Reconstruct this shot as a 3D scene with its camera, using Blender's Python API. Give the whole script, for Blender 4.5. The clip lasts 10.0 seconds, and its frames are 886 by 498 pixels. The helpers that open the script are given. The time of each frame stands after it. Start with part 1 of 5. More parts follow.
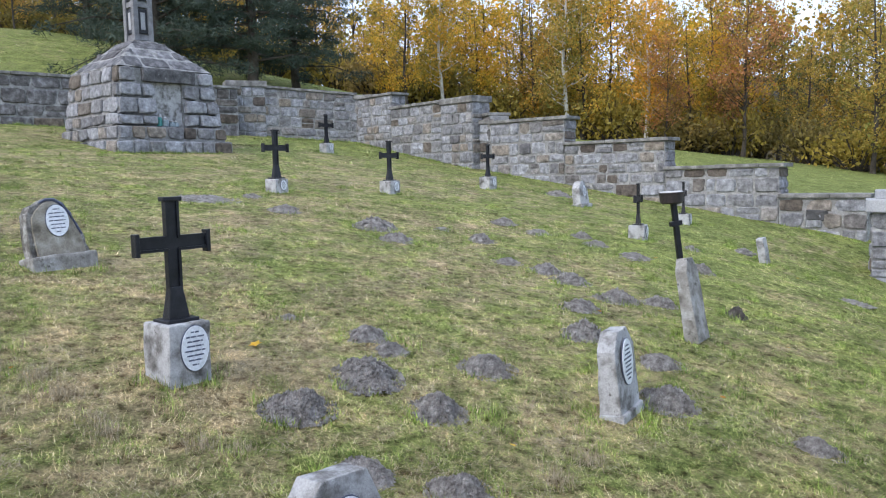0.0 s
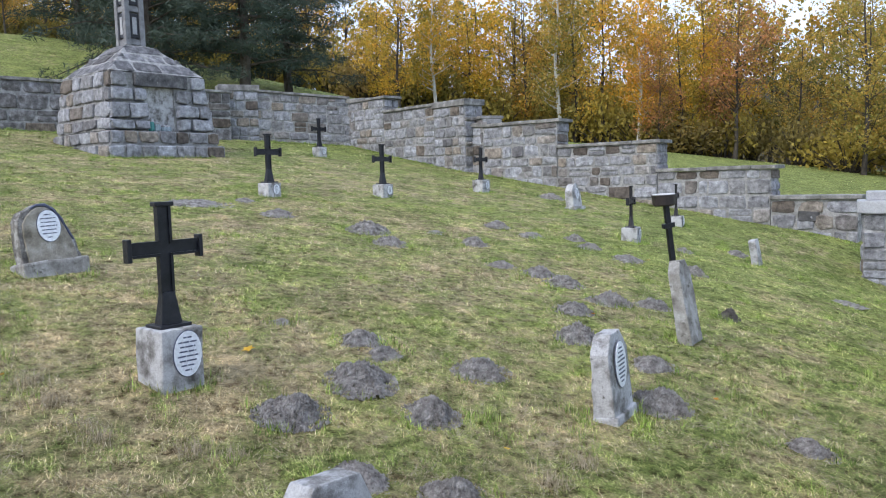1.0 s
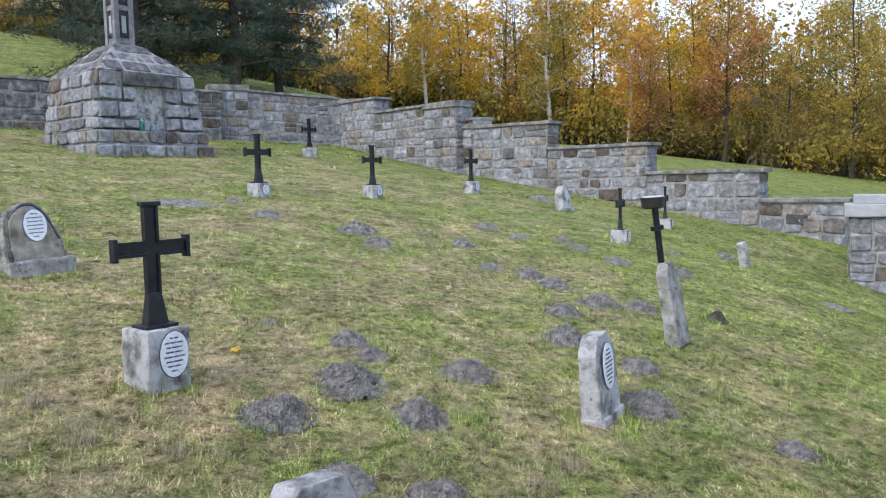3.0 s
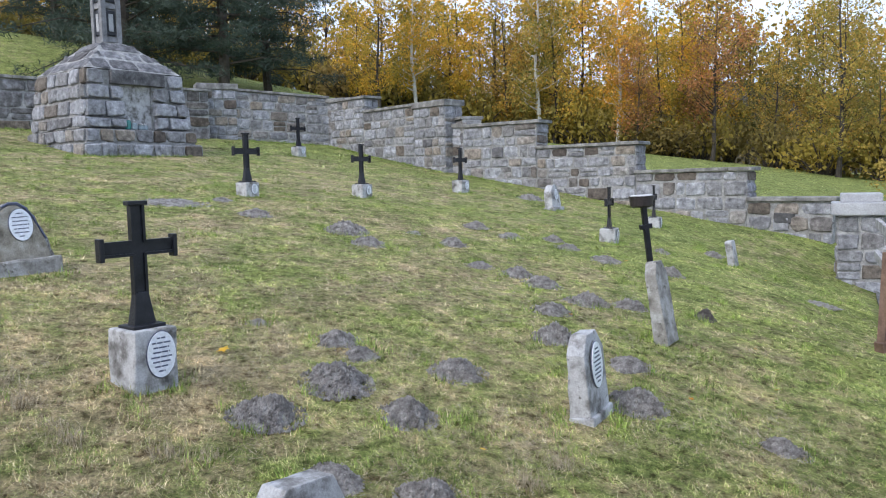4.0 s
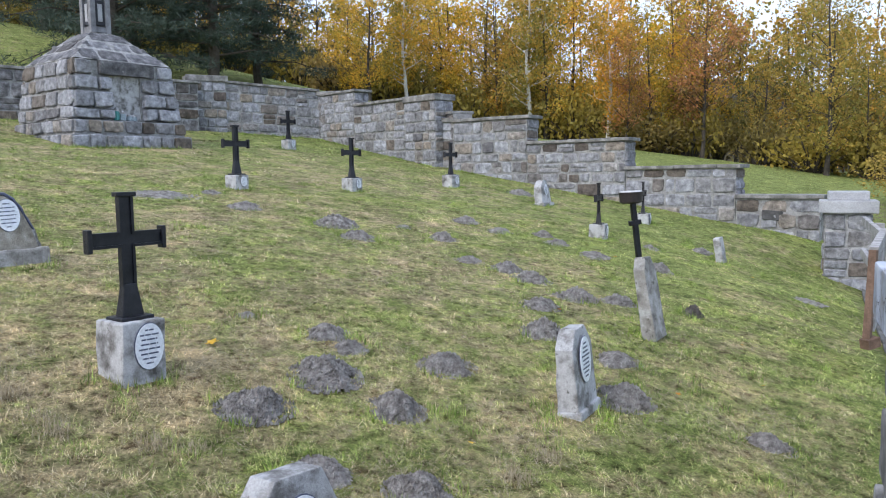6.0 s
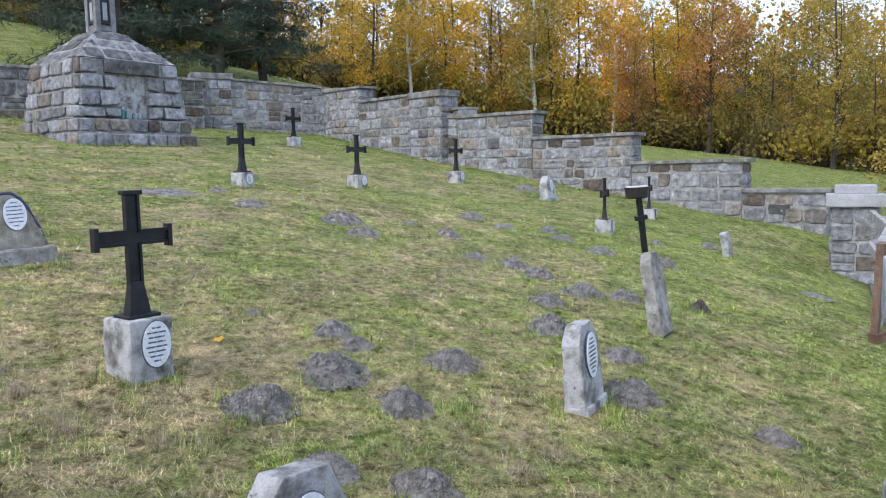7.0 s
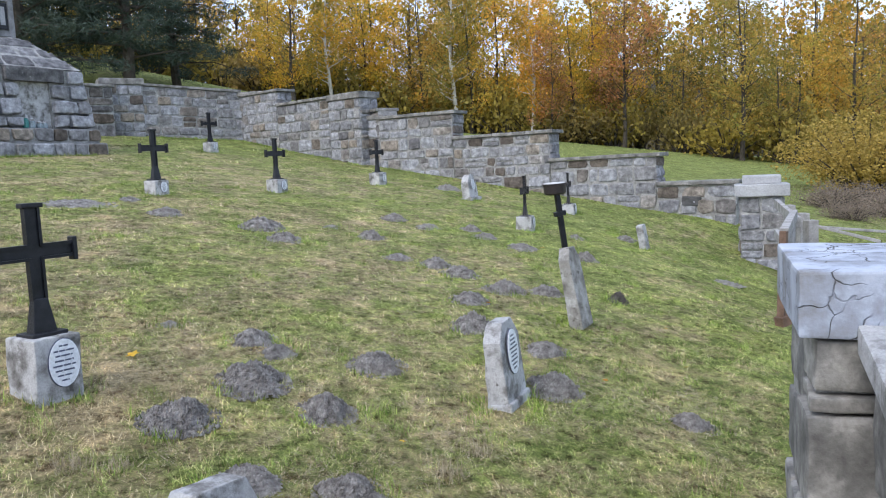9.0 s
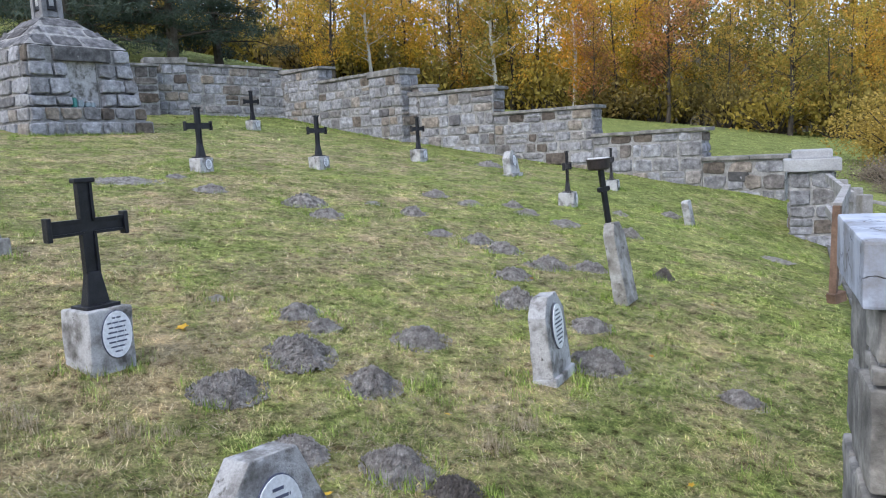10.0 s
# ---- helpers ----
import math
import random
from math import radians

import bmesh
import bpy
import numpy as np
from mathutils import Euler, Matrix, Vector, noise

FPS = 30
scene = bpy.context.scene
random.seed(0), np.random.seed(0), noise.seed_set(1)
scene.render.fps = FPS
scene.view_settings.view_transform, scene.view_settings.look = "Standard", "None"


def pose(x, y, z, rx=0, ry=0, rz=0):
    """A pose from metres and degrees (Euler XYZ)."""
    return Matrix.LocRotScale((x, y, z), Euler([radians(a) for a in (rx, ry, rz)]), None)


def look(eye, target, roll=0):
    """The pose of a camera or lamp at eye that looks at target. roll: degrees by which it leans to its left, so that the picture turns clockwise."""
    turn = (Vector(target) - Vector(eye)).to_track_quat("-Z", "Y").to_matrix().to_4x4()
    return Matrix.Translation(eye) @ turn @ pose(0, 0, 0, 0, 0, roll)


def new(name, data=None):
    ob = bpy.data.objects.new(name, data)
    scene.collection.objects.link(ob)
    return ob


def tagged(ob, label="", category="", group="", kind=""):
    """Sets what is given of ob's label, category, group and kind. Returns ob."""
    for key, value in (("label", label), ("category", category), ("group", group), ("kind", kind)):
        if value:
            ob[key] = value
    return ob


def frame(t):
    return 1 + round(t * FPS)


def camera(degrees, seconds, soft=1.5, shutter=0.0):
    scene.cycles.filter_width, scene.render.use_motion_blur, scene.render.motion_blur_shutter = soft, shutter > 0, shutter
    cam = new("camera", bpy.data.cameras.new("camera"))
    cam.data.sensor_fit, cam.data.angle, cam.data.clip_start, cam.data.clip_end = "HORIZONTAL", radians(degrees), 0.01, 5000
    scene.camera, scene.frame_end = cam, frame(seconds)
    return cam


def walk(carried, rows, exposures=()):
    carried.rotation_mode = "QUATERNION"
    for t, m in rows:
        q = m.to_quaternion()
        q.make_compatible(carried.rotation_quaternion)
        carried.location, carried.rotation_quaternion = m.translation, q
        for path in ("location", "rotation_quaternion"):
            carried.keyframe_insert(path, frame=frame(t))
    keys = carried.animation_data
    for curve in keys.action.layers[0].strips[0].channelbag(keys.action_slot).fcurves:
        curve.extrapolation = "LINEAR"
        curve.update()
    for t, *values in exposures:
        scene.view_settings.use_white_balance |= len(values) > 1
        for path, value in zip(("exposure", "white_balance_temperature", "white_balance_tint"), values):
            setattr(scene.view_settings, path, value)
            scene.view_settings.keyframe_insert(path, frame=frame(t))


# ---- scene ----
# ---- camera and walk ----
cam = camera(59.4, 10.0, soft=1.1)
PATH = [
    (0.0, -0.0244, -0.0085, 1.5884, 84.652, 1.308, 2.439),
    (0.5, -0.0207, -0.0105, 1.5895, 84.711, 1.587, 2.134),
    (1.0, -0.0202, -0.0082, 1.5909, 84.871, 1.574, 1.949),
    (1.5, -0.0203, -0.0085, 1.5905, 84.920, 1.409, 1.938),
    (2.0, -0.0152, -0.0054, 1.5899, 84.927, 1.482, 1.709),
    (2.5, -0.0123, -0.0065, 1.5908, 84.963, 1.276, 1.508),
    (4.0, -0.0035, 0.0003, 1.5892, 84.867, 1.298, 0.516),
    (4.5, 0.0001, 0.0000, 1.5890, 84.799, 0.999, 0.001),
    (5.0, 0.0014, -0.0021, 1.5881, 84.704, 0.889, -0.420),
    (5.5, -0.0029, -0.0028, 1.5856, 84.614, 0.710, -0.414),
    (7.0, -0.0054, -0.0010, 1.5866, 84.190, 1.140, 0.181),
    (7.5, 0.0078, 0.0020, 1.5881, 84.158, 1.243, -0.806),
    (8.0, 0.0228, 0.0045, 1.5880, 84.174, 1.447, -2.750),
    (8.5, 0.0336, 0.0048, 1.5914, 84.077, 2.273, -4.255),
    (9.0, 0.0409, 0.0034, 1.5900, 84.043, 2.720, -5.372),
    (9.5, 0.0290, 0.0079, 1.5830, 83.808, 2.146, -4.656),
    (10.0, 0.0133, 0.0183, 1.5702, 82.564, 3.050, -2.490),
]
walk(cam, [(t, pose(x, y, z, rx, ry, rz)) for t, x, y, z, rx, ry, rz in PATH],
     exposures=[(0.0, 0.93), (10.0, 0.91)])

# ---- sky and light: a bright overcast autumn afternoon ----
world = bpy.data.worlds.new("sky")
scene.world = world
world.use_nodes = True
wn, wl = world.node_tree.nodes, world.node_tree.links
sky = wn.new("ShaderNodeTexSky")
sky.sky_type = "NISHITA"
sky.sun_disc = False
sky.sun_elevation, sky.sun_rotation = radians(40), radians(-130)
sky.air_density, sky.dust_density, sky.ozone_density = 1.0, 3.5, 1.0
veil = wn.new("ShaderNodeMix")
veil.data_type = "RGBA"
veil.inputs["Factor"].default_value = 0.6
veil.inputs["B"].default_value = (6.8, 8.1, 10.7, 1)
wl.new(sky.outputs[0], veil.inputs["A"])
wl.new(veil.outputs["Result"], wn["Background"].inputs["Color"])
wn["Background"].inputs["Strength"].default_value = 0.11

sun_data = bpy.data.lights.new("sun", "SUN")
sun_data.energy, sun_data.angle, sun_data.color = 0.9, radians(25), (1.0, 0.97, 0.93)
sun = new("sun", sun_data)
sun.matrix_world = look((0, 0, 0), (0.49 * 0.77, 0.6 * 0.77, -0.64))


# ---- materials ----
def material(name):
    m = bpy.data.materials.new(name)
    m.use_nodes = True
    b = m.node_tree.nodes["Principled BSDF"]
    return m, m.node_tree.nodes, m.node_tree.links, b


def add(nodes, kind, **values):
    n = nodes.new(kind)
    for k, v in values.items():
        n.inputs[k.replace("_", " ")].default_value = v
    return n


def ramp(nodes, stops):
    r = nodes.new("ShaderNodeValToRGB")
    while len(r.color_ramp.elements) < len(stops):
        r.color_ramp.elements.new(0.5)
    for e, (p, c) in zip(r.color_ramp.elements, stops):
        e.position, e.color = p, (*c, 1)
    return r


def mixer(nodes, links, fac, a, b, blend="MIX"):
    m = nodes.new("ShaderNodeMix")
    m.data_type, m.blend_type = "RGBA", blend
    for socket, value in (("Factor", fac), ("A", a), ("B", b)):
        s = [i for i in m.inputs if i.name == socket and (i.type == "VALUE" if socket == "Factor" else i.type == "RGBA")][0]
        if isinstance(value, (int, float)):
            s.default_value = value
        elif isinstance(value, tuple):
            s.default_value = (*value, 1)
        else:
            links.new(value, s)
    return [o for o in m.outputs if o.type == "RGBA"][0]


def bumped(nodes, links, bsdf, height, strength=0.5, distance=0.01):
    b = nodes.new("ShaderNodeBump")
    b.inputs["Strength"].default_value, b.inputs["Distance"].default_value = strength, distance
    links.new(height, b.inputs["Height"])
    links.new(b.outputs[0], bsdf.inputs["Normal"])


def place_coords(nodes, links):
    g = nodes.new("ShaderNodeNewGeometry")
    return g


def rough_material(name, stops, scale, rough=0.85, spots=None, bump=0.5, dist=0.01, random_stops=None, grain=60, metal=0.0):
    """A surface with broad mottling, fine grain and spots, set out in metres of the place."""
    m, n, l, b = material(name)
    g = place_coords(n, l)
    n1 = add(n, "ShaderNodeTexNoise", Scale=scale, Detail=6, Roughness=0.62)
    n2 = add(n, "ShaderNodeTexNoise", Scale=grain, Detail=4, Roughness=0.7)
    for t in (n1, n2):
        l.new(g.outputs["Position"], t.inputs["Vector"])
    r = ramp(n, stops)
    l.new(n1.outputs["Fac"], r.inputs[0])
    col = r.outputs[0]
    if random_stops:
        o = n.new("ShaderNodeObjectInfo")
        rr = ramp(n, random_stops)
        l.new(o.outputs["Random"], rr.inputs[0])
        col = mixer(n, l, 1.0, col, rr.outputs[0], "MULTIPLY")
    gr = ramp(n, [(0.3, (0.62, 0.62, 0.62)), (0.7, (1.2, 1.2, 1.2))])
    l.new(n2.outputs["Fac"], gr.inputs[0])
    col = mixer(n, l, 0.6, col, gr.outputs[0], "MULTIPLY")
    if spots:
        n3 = add(n, "ShaderNodeTexNoise", Scale=spots[0], Detail=8, Roughness=0.7)
        l.new(g.outputs["Position"], n3.inputs["Vector"])
        s = ramp(n, [(spots[1], (0, 0, 0)), (spots[1] + 0.08, (1, 1, 1))])
        l.new(n3.outputs["Fac"], s.inputs[0])
        col = mixer(n, l, s.outputs[0], col, spots[2])
    l.new(col, b.inputs["Base Color"])
    b.inputs["Roughness"].default_value = rough
    b.inputs["Metallic"].default_value = metal
    b.inputs["Specular IOR Level"].default_value = 0.3
    bumped(n, l, b, n2.outputs["Fac"], bump, dist)
    return m


STONE_TINTS = [(0.0, (0.36, 0.3, 0.26)), (0.07, (0.66, 0.56, 0.46)), (0.15, (0.72, 0.72, 0.75)), (0.32, (1.0, 1.01, 1.06)), (0.5, (1.3, 1.33, 1.42)), (0.66, (1.12, 1.13, 1.18)), (0.78, (0.84, 0.83, 0.84)), (0.87, (1.06, 0.9, 0.72)), (0.93, (1.2, 1.2, 1.22)), (1.0, (0.52, 0.51, 0.53))]
STONE = rough_material("rubble_stone", [(0.3, (0.12, 0.12, 0.125)), (0.45, (0.235, 0.235, 0.245)), (0.58, (0.33, 0.332, 0.345)), (0.72, (0.5, 0.505, 0.525))], 11.0,
                       spots=(13.0, 0.63, (0.1, 0.098, 0.095)), bump=1.0, dist=0.02, random_stops=STONE_TINTS, grain=85)
ROOFSTONE = rough_material("dark_roof_stone", [(0.3, (0.07, 0.07, 0.075)), (0.5, (0.15, 0.15, 0.158)), (0.72, (0.3, 0.3, 0.31))], 9.0,
                           spots=(12.0, 0.62, (0.4, 0.4, 0.4)), bump=1.0, dist=0.02, random_stops=[(0.0, (0.6, 0.58, 0.58)), (0.5, (1.0, 1.0, 1.03)), (1.0, (1.35, 1.35, 1.38))], grain=70)
OLDRUBBLE = rough_material("old_rubble_stone", [(0.3, (0.06, 0.057, 0.055)), (0.5, (0.15, 0.143, 0.14)), (0.72, (0.33, 0.325, 0.325))], 9.0,
                           spots=(13.0, 0.64, (0.05, 0.048, 0.045)), bump=1.0, dist=0.02, random_stops=STONE_TINTS, grain=70)
MORTAR = rough_material("mortar", [(0.3, (0.17, 0.168, 0.166)), (0.5, (0.29, 0.29, 0.29)), (0.7, (0.44, 0.44, 0.442))], 9.0, spots=(10, 0.6, (0.14, 0.137, 0.13)), bump=0.8)
COPING = rough_material("weathered_coping", [(0.3, (0.09, 0.087, 0.083)), (0.5, (0.2, 0.196, 0.19)), (0.72, (0.38, 0.373, 0.365))], 6.0,
                        spots=(16, 0.6, (0.07, 0.07, 0.068)), bump=0.8)
CONCRETE = rough_material("pale_concrete", [(0.3, (0.1, 0.096, 0.09)), (0.42, (0.25, 0.246, 0.245)), (0.52, (0.43, 0.432, 0.445)), (0.7, (0.56, 0.565, 0.585))], 9.0,
                          spots=(17, 0.6, (0.1, 0.094, 0.082)), bump=0.9, grain=120)
OLDSTONE = rough_material("lichened_headstone", [(0.3, (0.13, 0.12, 0.11)), (0.5, (0.29, 0.28, 0.265)), (0.7, (0.46, 0.46, 0.465))], 9.0,
                          spots=(16, 0.58, (0.1, 0.095, 0.08)), bump=0.9, grain=90)
PIERSTONE = rough_material("brown_grey_stone", [(0.3, (0.07, 0.07, 0.07)), (0.5, (0.17, 0.17, 0.168)), (0.7, (0.38, 0.378, 0.37))], 7.0,
                           spots=(9.0, 0.64, (0.14, 0.13, 0.12)), bump=0.6, dist=0.008, grain=38,
                           random_stops=[(0.0, (0.78, 0.77, 0.77)), (0.4, (1.1, 1.09, 1.08)), (0.7, (1.08, 1.04, 0.98)), (1.0, (0.8, 0.8, 0.82))])
SHAFT = rough_material("grey_shaft_concrete", [(0.3, (0.13, 0.13, 0.14)), (0.7, (0.29, 0.295, 0.315))], 6.0, spots=(14, 0.62, (0.08, 0.08, 0.08)), bump=0.5)
LICHENED = rough_material("lichen_covered_stone", [(0.3, (0.06, 0.056, 0.05)), (0.5, (0.2, 0.19, 0.178)), (0.68, (0.48, 0.475, 0.465))], 16.0,
                          spots=(22, 0.6, (0.55, 0.545, 0.53)), bump=1.0, dist=0.015, grain=80)
TANSTONE = rough_material("tan_dressed_stone", [(0.3, (0.13, 0.115, 0.09)), (0.5, (0.3, 0.275, 0.23)), (0.7, (0.47, 0.45, 0.41))], 8.0,
                          spots=(11, 0.62, (0.14, 0.125, 0.1)), bump=0.8, grain=90)
CAPSTONE = rough_material("pale_cap", [(0.3, (0.27, 0.275, 0.29)), (0.7, (0.45, 0.46, 0.49))], 3.0, spots=(12, 0.66, (0.24, 0.24, 0.24)), bump=0.4)
IRON = rough_material("black_painted_iron", [(0.3, (0.006, 0.0065, 0.009)), (0.7, (0.02, 0.021, 0.028))], 14, rough=0.32, bump=0.35, dist=0.004, grain=140,
                      spots=(40, 0.74, (0.06, 0.04, 0.03)))
ENAMEL = rough_material("white_enamel", [(0.3, (0.68, 0.71, 0.77)), (0.7, (0.78, 0.8, 0.84))], 8, rough=0.3, bump=0.05)
DARKSTONE = rough_material("dark_wall_stone", [(0.3, (0.05, 0.05, 0.053)), (0.7, (0.12, 0.12, 0.125))], 8, bump=0.8)
INK = rough_material("dark_lettering", [(0.3, (0.06, 0.07, 0.12)), (0.7, (0.12, 0.135, 0.2))], 20, rough=0.5, bump=0.0)
SOIL = rough_material("crumbled_soil", [(0.3, (0.12, 0.108, 0.102)), (0.5, (0.28, 0.262, 0.253)), (0.72, (0.47, 0.448, 0.437))], 22, rough=0.95, bump=1.0, dist=0.02, grain=90)
DARKSOIL = rough_material("damp_soil", [(0.3, (0.06, 0.052, 0.05)), (0.7, (0.2, 0.18, 0.17))], 16, rough=0.95, bump=1.0, dist=0.02, grain=90)
BARK = rough_material("bark", [(0.3, (0.03, 0.025, 0.02)), (0.7, (0.11, 0.095, 0.08))], 3, rough=0.95, grain=14, bump=1.0, dist=0.03)
BIRCH = rough_material("birch_bark", [(0.35, (0.5, 0.48, 0.45)), (0.7, (0.62, 0.6, 0.57))], 2, rough=0.8, grain=14, spots=(5, 0.6, (0.06, 0.05, 0.05)))
GREYWOOD = rough_material("weathered_wood", [(0.3, (0.2, 0.19, 0.185)), (0.7, (0.44, 0.43, 0.43))], 8, rough=0.85, grain=80)
BROWNWOOD = rough_material("brown_wood", [(0.3, (0.09, 0.055, 0.038)), (0.7, (0.22, 0.14, 0.1))], 8, rough=0.7, grain=80)
SLAB = rough_material("grey_paving", [(0.3, (0.08, 0.08, 0.075)), (0.7, (0.19, 0.185, 0.18))], 6, rough=0.9, grain=70)
POT = rough_material("dark_enamelled_metal", [(0.3, (0.02, 0.018, 0.02)), (0.7, (0.045, 0.035, 0.035))], 20, rough=0.4, bump=0.1)
POTTOP = rough_material("pale_lid_metal", [(0.3, (0.4, 0.4, 0.4)), (0.7, (0.66, 0.66, 0.67))], 20, rough=0.5, bump=0.1)
LEAFDRY = rough_material("yellow_fallen_leaf", [(0.3, (0.55, 0.33, 0.03)), (0.7, (0.72, 0.5, 0.06))], 20, rough=0.7, bump=0.1,
                         random_stops=[(0.0, (1, 1, 1)), (0.6, (0.9, 0.7, 0.6)), (1.0, (0.7, 0.45, 0.35))])


def cracked_material():
    m, n, l, b = material("cracked_whitewash")
    g = place_coords(n, l)
    warp = add(n, "ShaderNodeTexNoise", Scale=6, Detail=4)
    l.new(g.outputs["Position"], warp.inputs["Vector"])
    bent = mixer(n, l, 0.13, g.outputs["Position"], warp.outputs["Color"], "ADD")
    v = add(n, "ShaderNodeTexVoronoi", Scale=10.0)
    v.feature = "DISTANCE_TO_EDGE"
    l.new(bent, v.inputs["Vector"])
    crack = ramp(n, [(0.006, (1, 1, 1)), (0.018, (0, 0, 0))])
    l.new(v.outputs["Distance"], crack.inputs[0])
    gate = add(n, "ShaderNodeTexNoise", Scale=3.3, Detail=2)
    l.new(g.outputs["Position"], gate.inputs["Vector"])
    gr = ramp(n, [(0.44, (0, 0, 0)), (0.5, (1, 1, 1))])
    l.new(gate.outputs["Fac"], gr.inputs[0])
    fac = mixer(n, l, 1.0, crack.outputs[0], gr.outputs[0], "MULTIPLY")
    n1 = add(n, "ShaderNodeTexNoise", Scale=7, Detail=7, Roughness=0.65)
    l.new(g.outputs["Position"], n1.inputs["Vector"])
    r = ramp(n, [(0.34, (0.2, 0.205, 0.22)), (0.46, (0.27, 0.295, 0.355)), (0.54, (0.36, 0.4, 0.49)), (0.7, (0.46, 0.485, 0.54))])
    l.new(n1.outputs["Fac"], r.inputs[0])
    col = mixer(n, l, fac, r.outputs[0], (0.05, 0.047, 0.045))
    l.new(col, b.inputs["Base Color"])
    b.inputs["Roughness"].default_value = 0.8
    inv = add(n, "ShaderNodeMath")
    inv.operation = "SUBTRACT"
    l.new(n1.outputs["Fac"], inv.inputs[0])
    l.new(fac, inv.inputs[1])
    bumped(n, l, b, inv.outputs[0], 0.7, 0.01)
    return m


CRACKED = cracked_material()


def calc(n, l, kind, p, q, r=0.0, clamp=False):
    k = n.new("ShaderNodeMath")
    k.operation, k.use_clamp = kind, clamp
    for socket, value in zip(k.inputs, (p, q, r)):
        if isinstance(value, (int, float)):
            socket.default_value = value
        else:
            l.new(value, socket)
    return k.outputs[0]


def turf_patches(n, l, g, dryness):
    """How dry the sward is from place to place, and a tint that drifts by noise, paler with distance and darker at the
    near right: the same for soil and blades.
    """
    big = add(n, "ShaderNodeTexNoise", Scale=0.7, Detail=3, Roughness=0.6)
    mid = add(n, "ShaderNodeTexNoise", Scale=4.2, Detail=7, Roughness=0.75)
    tone = add(n, "ShaderNodeTexNoise", Scale=2.3, Detail=7, Roughness=0.75)
    for t in (big, mid, tone):
        l.new(g.outputs["Position"], t.inputs["Vector"])
    sep = n.new("ShaderNodeSeparateXYZ")
    l.new(g.outputs["Position"], sep.inputs[0])

    def slope(axis, a, b, va, vb):
        k = add(n, "ShaderNodeMapRange", From_Min=a, From_Max=b, To_Min=va, To_Max=vb)
        l.new(sep.outputs[axis], k.inputs["Value"])
        return k.outputs[0]
    dry = calc(n, l, "MULTIPLY_ADD", mid.outputs["Fac"], 3.6, -1.8)
    dry = calc(n, l, "ADD", dry, calc(n, l, "MULTIPLY_ADD", big.outputs["Fac"], 2.0, -1.0))
    for term in (slope("X", -0.2, 3.0, 0.54 + dryness, 0.1 + dryness), slope("Y", 4.0, 9.0, 0.0, -0.18), slope("Y", 13.5, 18.0, 0.0, -0.45)):
        dry = calc(n, l, "ADD", dry, term)
    drift = ramp(n, [(0.34, (0.56, 0.6, 0.52)), (0.5, (0.98, 0.98, 0.98)), (0.66, (1.36, 1.3, 1.22))])
    l.new(tone.outputs["Fac"], drift.inputs[0])
    # multiplier that brightens from y 2.2 to y 8.5
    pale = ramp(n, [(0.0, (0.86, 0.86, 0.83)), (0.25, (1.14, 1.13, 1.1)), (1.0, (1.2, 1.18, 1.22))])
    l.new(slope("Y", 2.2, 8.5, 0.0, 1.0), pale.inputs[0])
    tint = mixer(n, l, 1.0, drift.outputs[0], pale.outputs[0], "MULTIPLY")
    clump = add(n, "ShaderNodeTexNoise", Scale=15.0, Detail=5, Roughness=0.7)
    l.new(g.outputs["Position"], clump.inputs["Vector"])
    pits = ramp(n, [(0.34, (0.36, 0.31, 0.27)), (0.45, (0.84, 0.84, 0.8)), (0.55, (1.1, 1.1, 1.05)), (0.68, (1.5, 1.45, 1.36))])
    l.new(clump.outputs["Fac"], pits.inputs[0])
    tint = mixer(n, l, 1.0, tint, pits.outputs[0], "MULTIPLY")
    # multiplier that darkens the near right of the slope
    near_right = ramp(n, [(0.0, (1.0, 1.0, 1.0)), (1.0, (0.74, 0.8, 0.7))])
    l.new(calc(n, l, "MULTIPLY", slope("X", 0.6, 2.2, 0.0, 1.0), slope("Y", 3.2, 6.5, 1.0, 0.0)), near_right.inputs[0])
    return dry, mixer(n, l, 1.0, tint, near_right.outputs[0], "MULTIPLY")


def turf_material():
    m, n, l, b = material("turf")
    g = place_coords(n, l)
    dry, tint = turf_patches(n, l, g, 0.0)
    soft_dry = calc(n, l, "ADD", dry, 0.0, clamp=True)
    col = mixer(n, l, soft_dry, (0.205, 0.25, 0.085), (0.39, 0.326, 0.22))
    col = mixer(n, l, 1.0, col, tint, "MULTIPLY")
    fine = add(n, "ShaderNodeTexNoise", Scale=55, Detail=7, Roughness=0.78)
    l.new(g.outputs["Position"], fine.inputs["Vector"])
    fr = ramp(n, [(0.32, (0.22, 0.2, 0.18)), (0.5, (0.8, 0.78, 0.74)), (0.7, (1.35, 1.3, 1.2))])
    l.new(fine.outputs["Fac"], fr.inputs[0])
    col = mixer(n, l, 0.9, col, fr.outputs[0], "MULTIPLY")
    l.new(col, b.inputs["Base Color"])
    b.inputs["Roughness"].default_value = 0.95
    b.inputs["Specular IOR Level"].default_value = 0.1
    bumped(n, l, b, fine.outputs["Fac"], 1.0, 0.03)
    return m


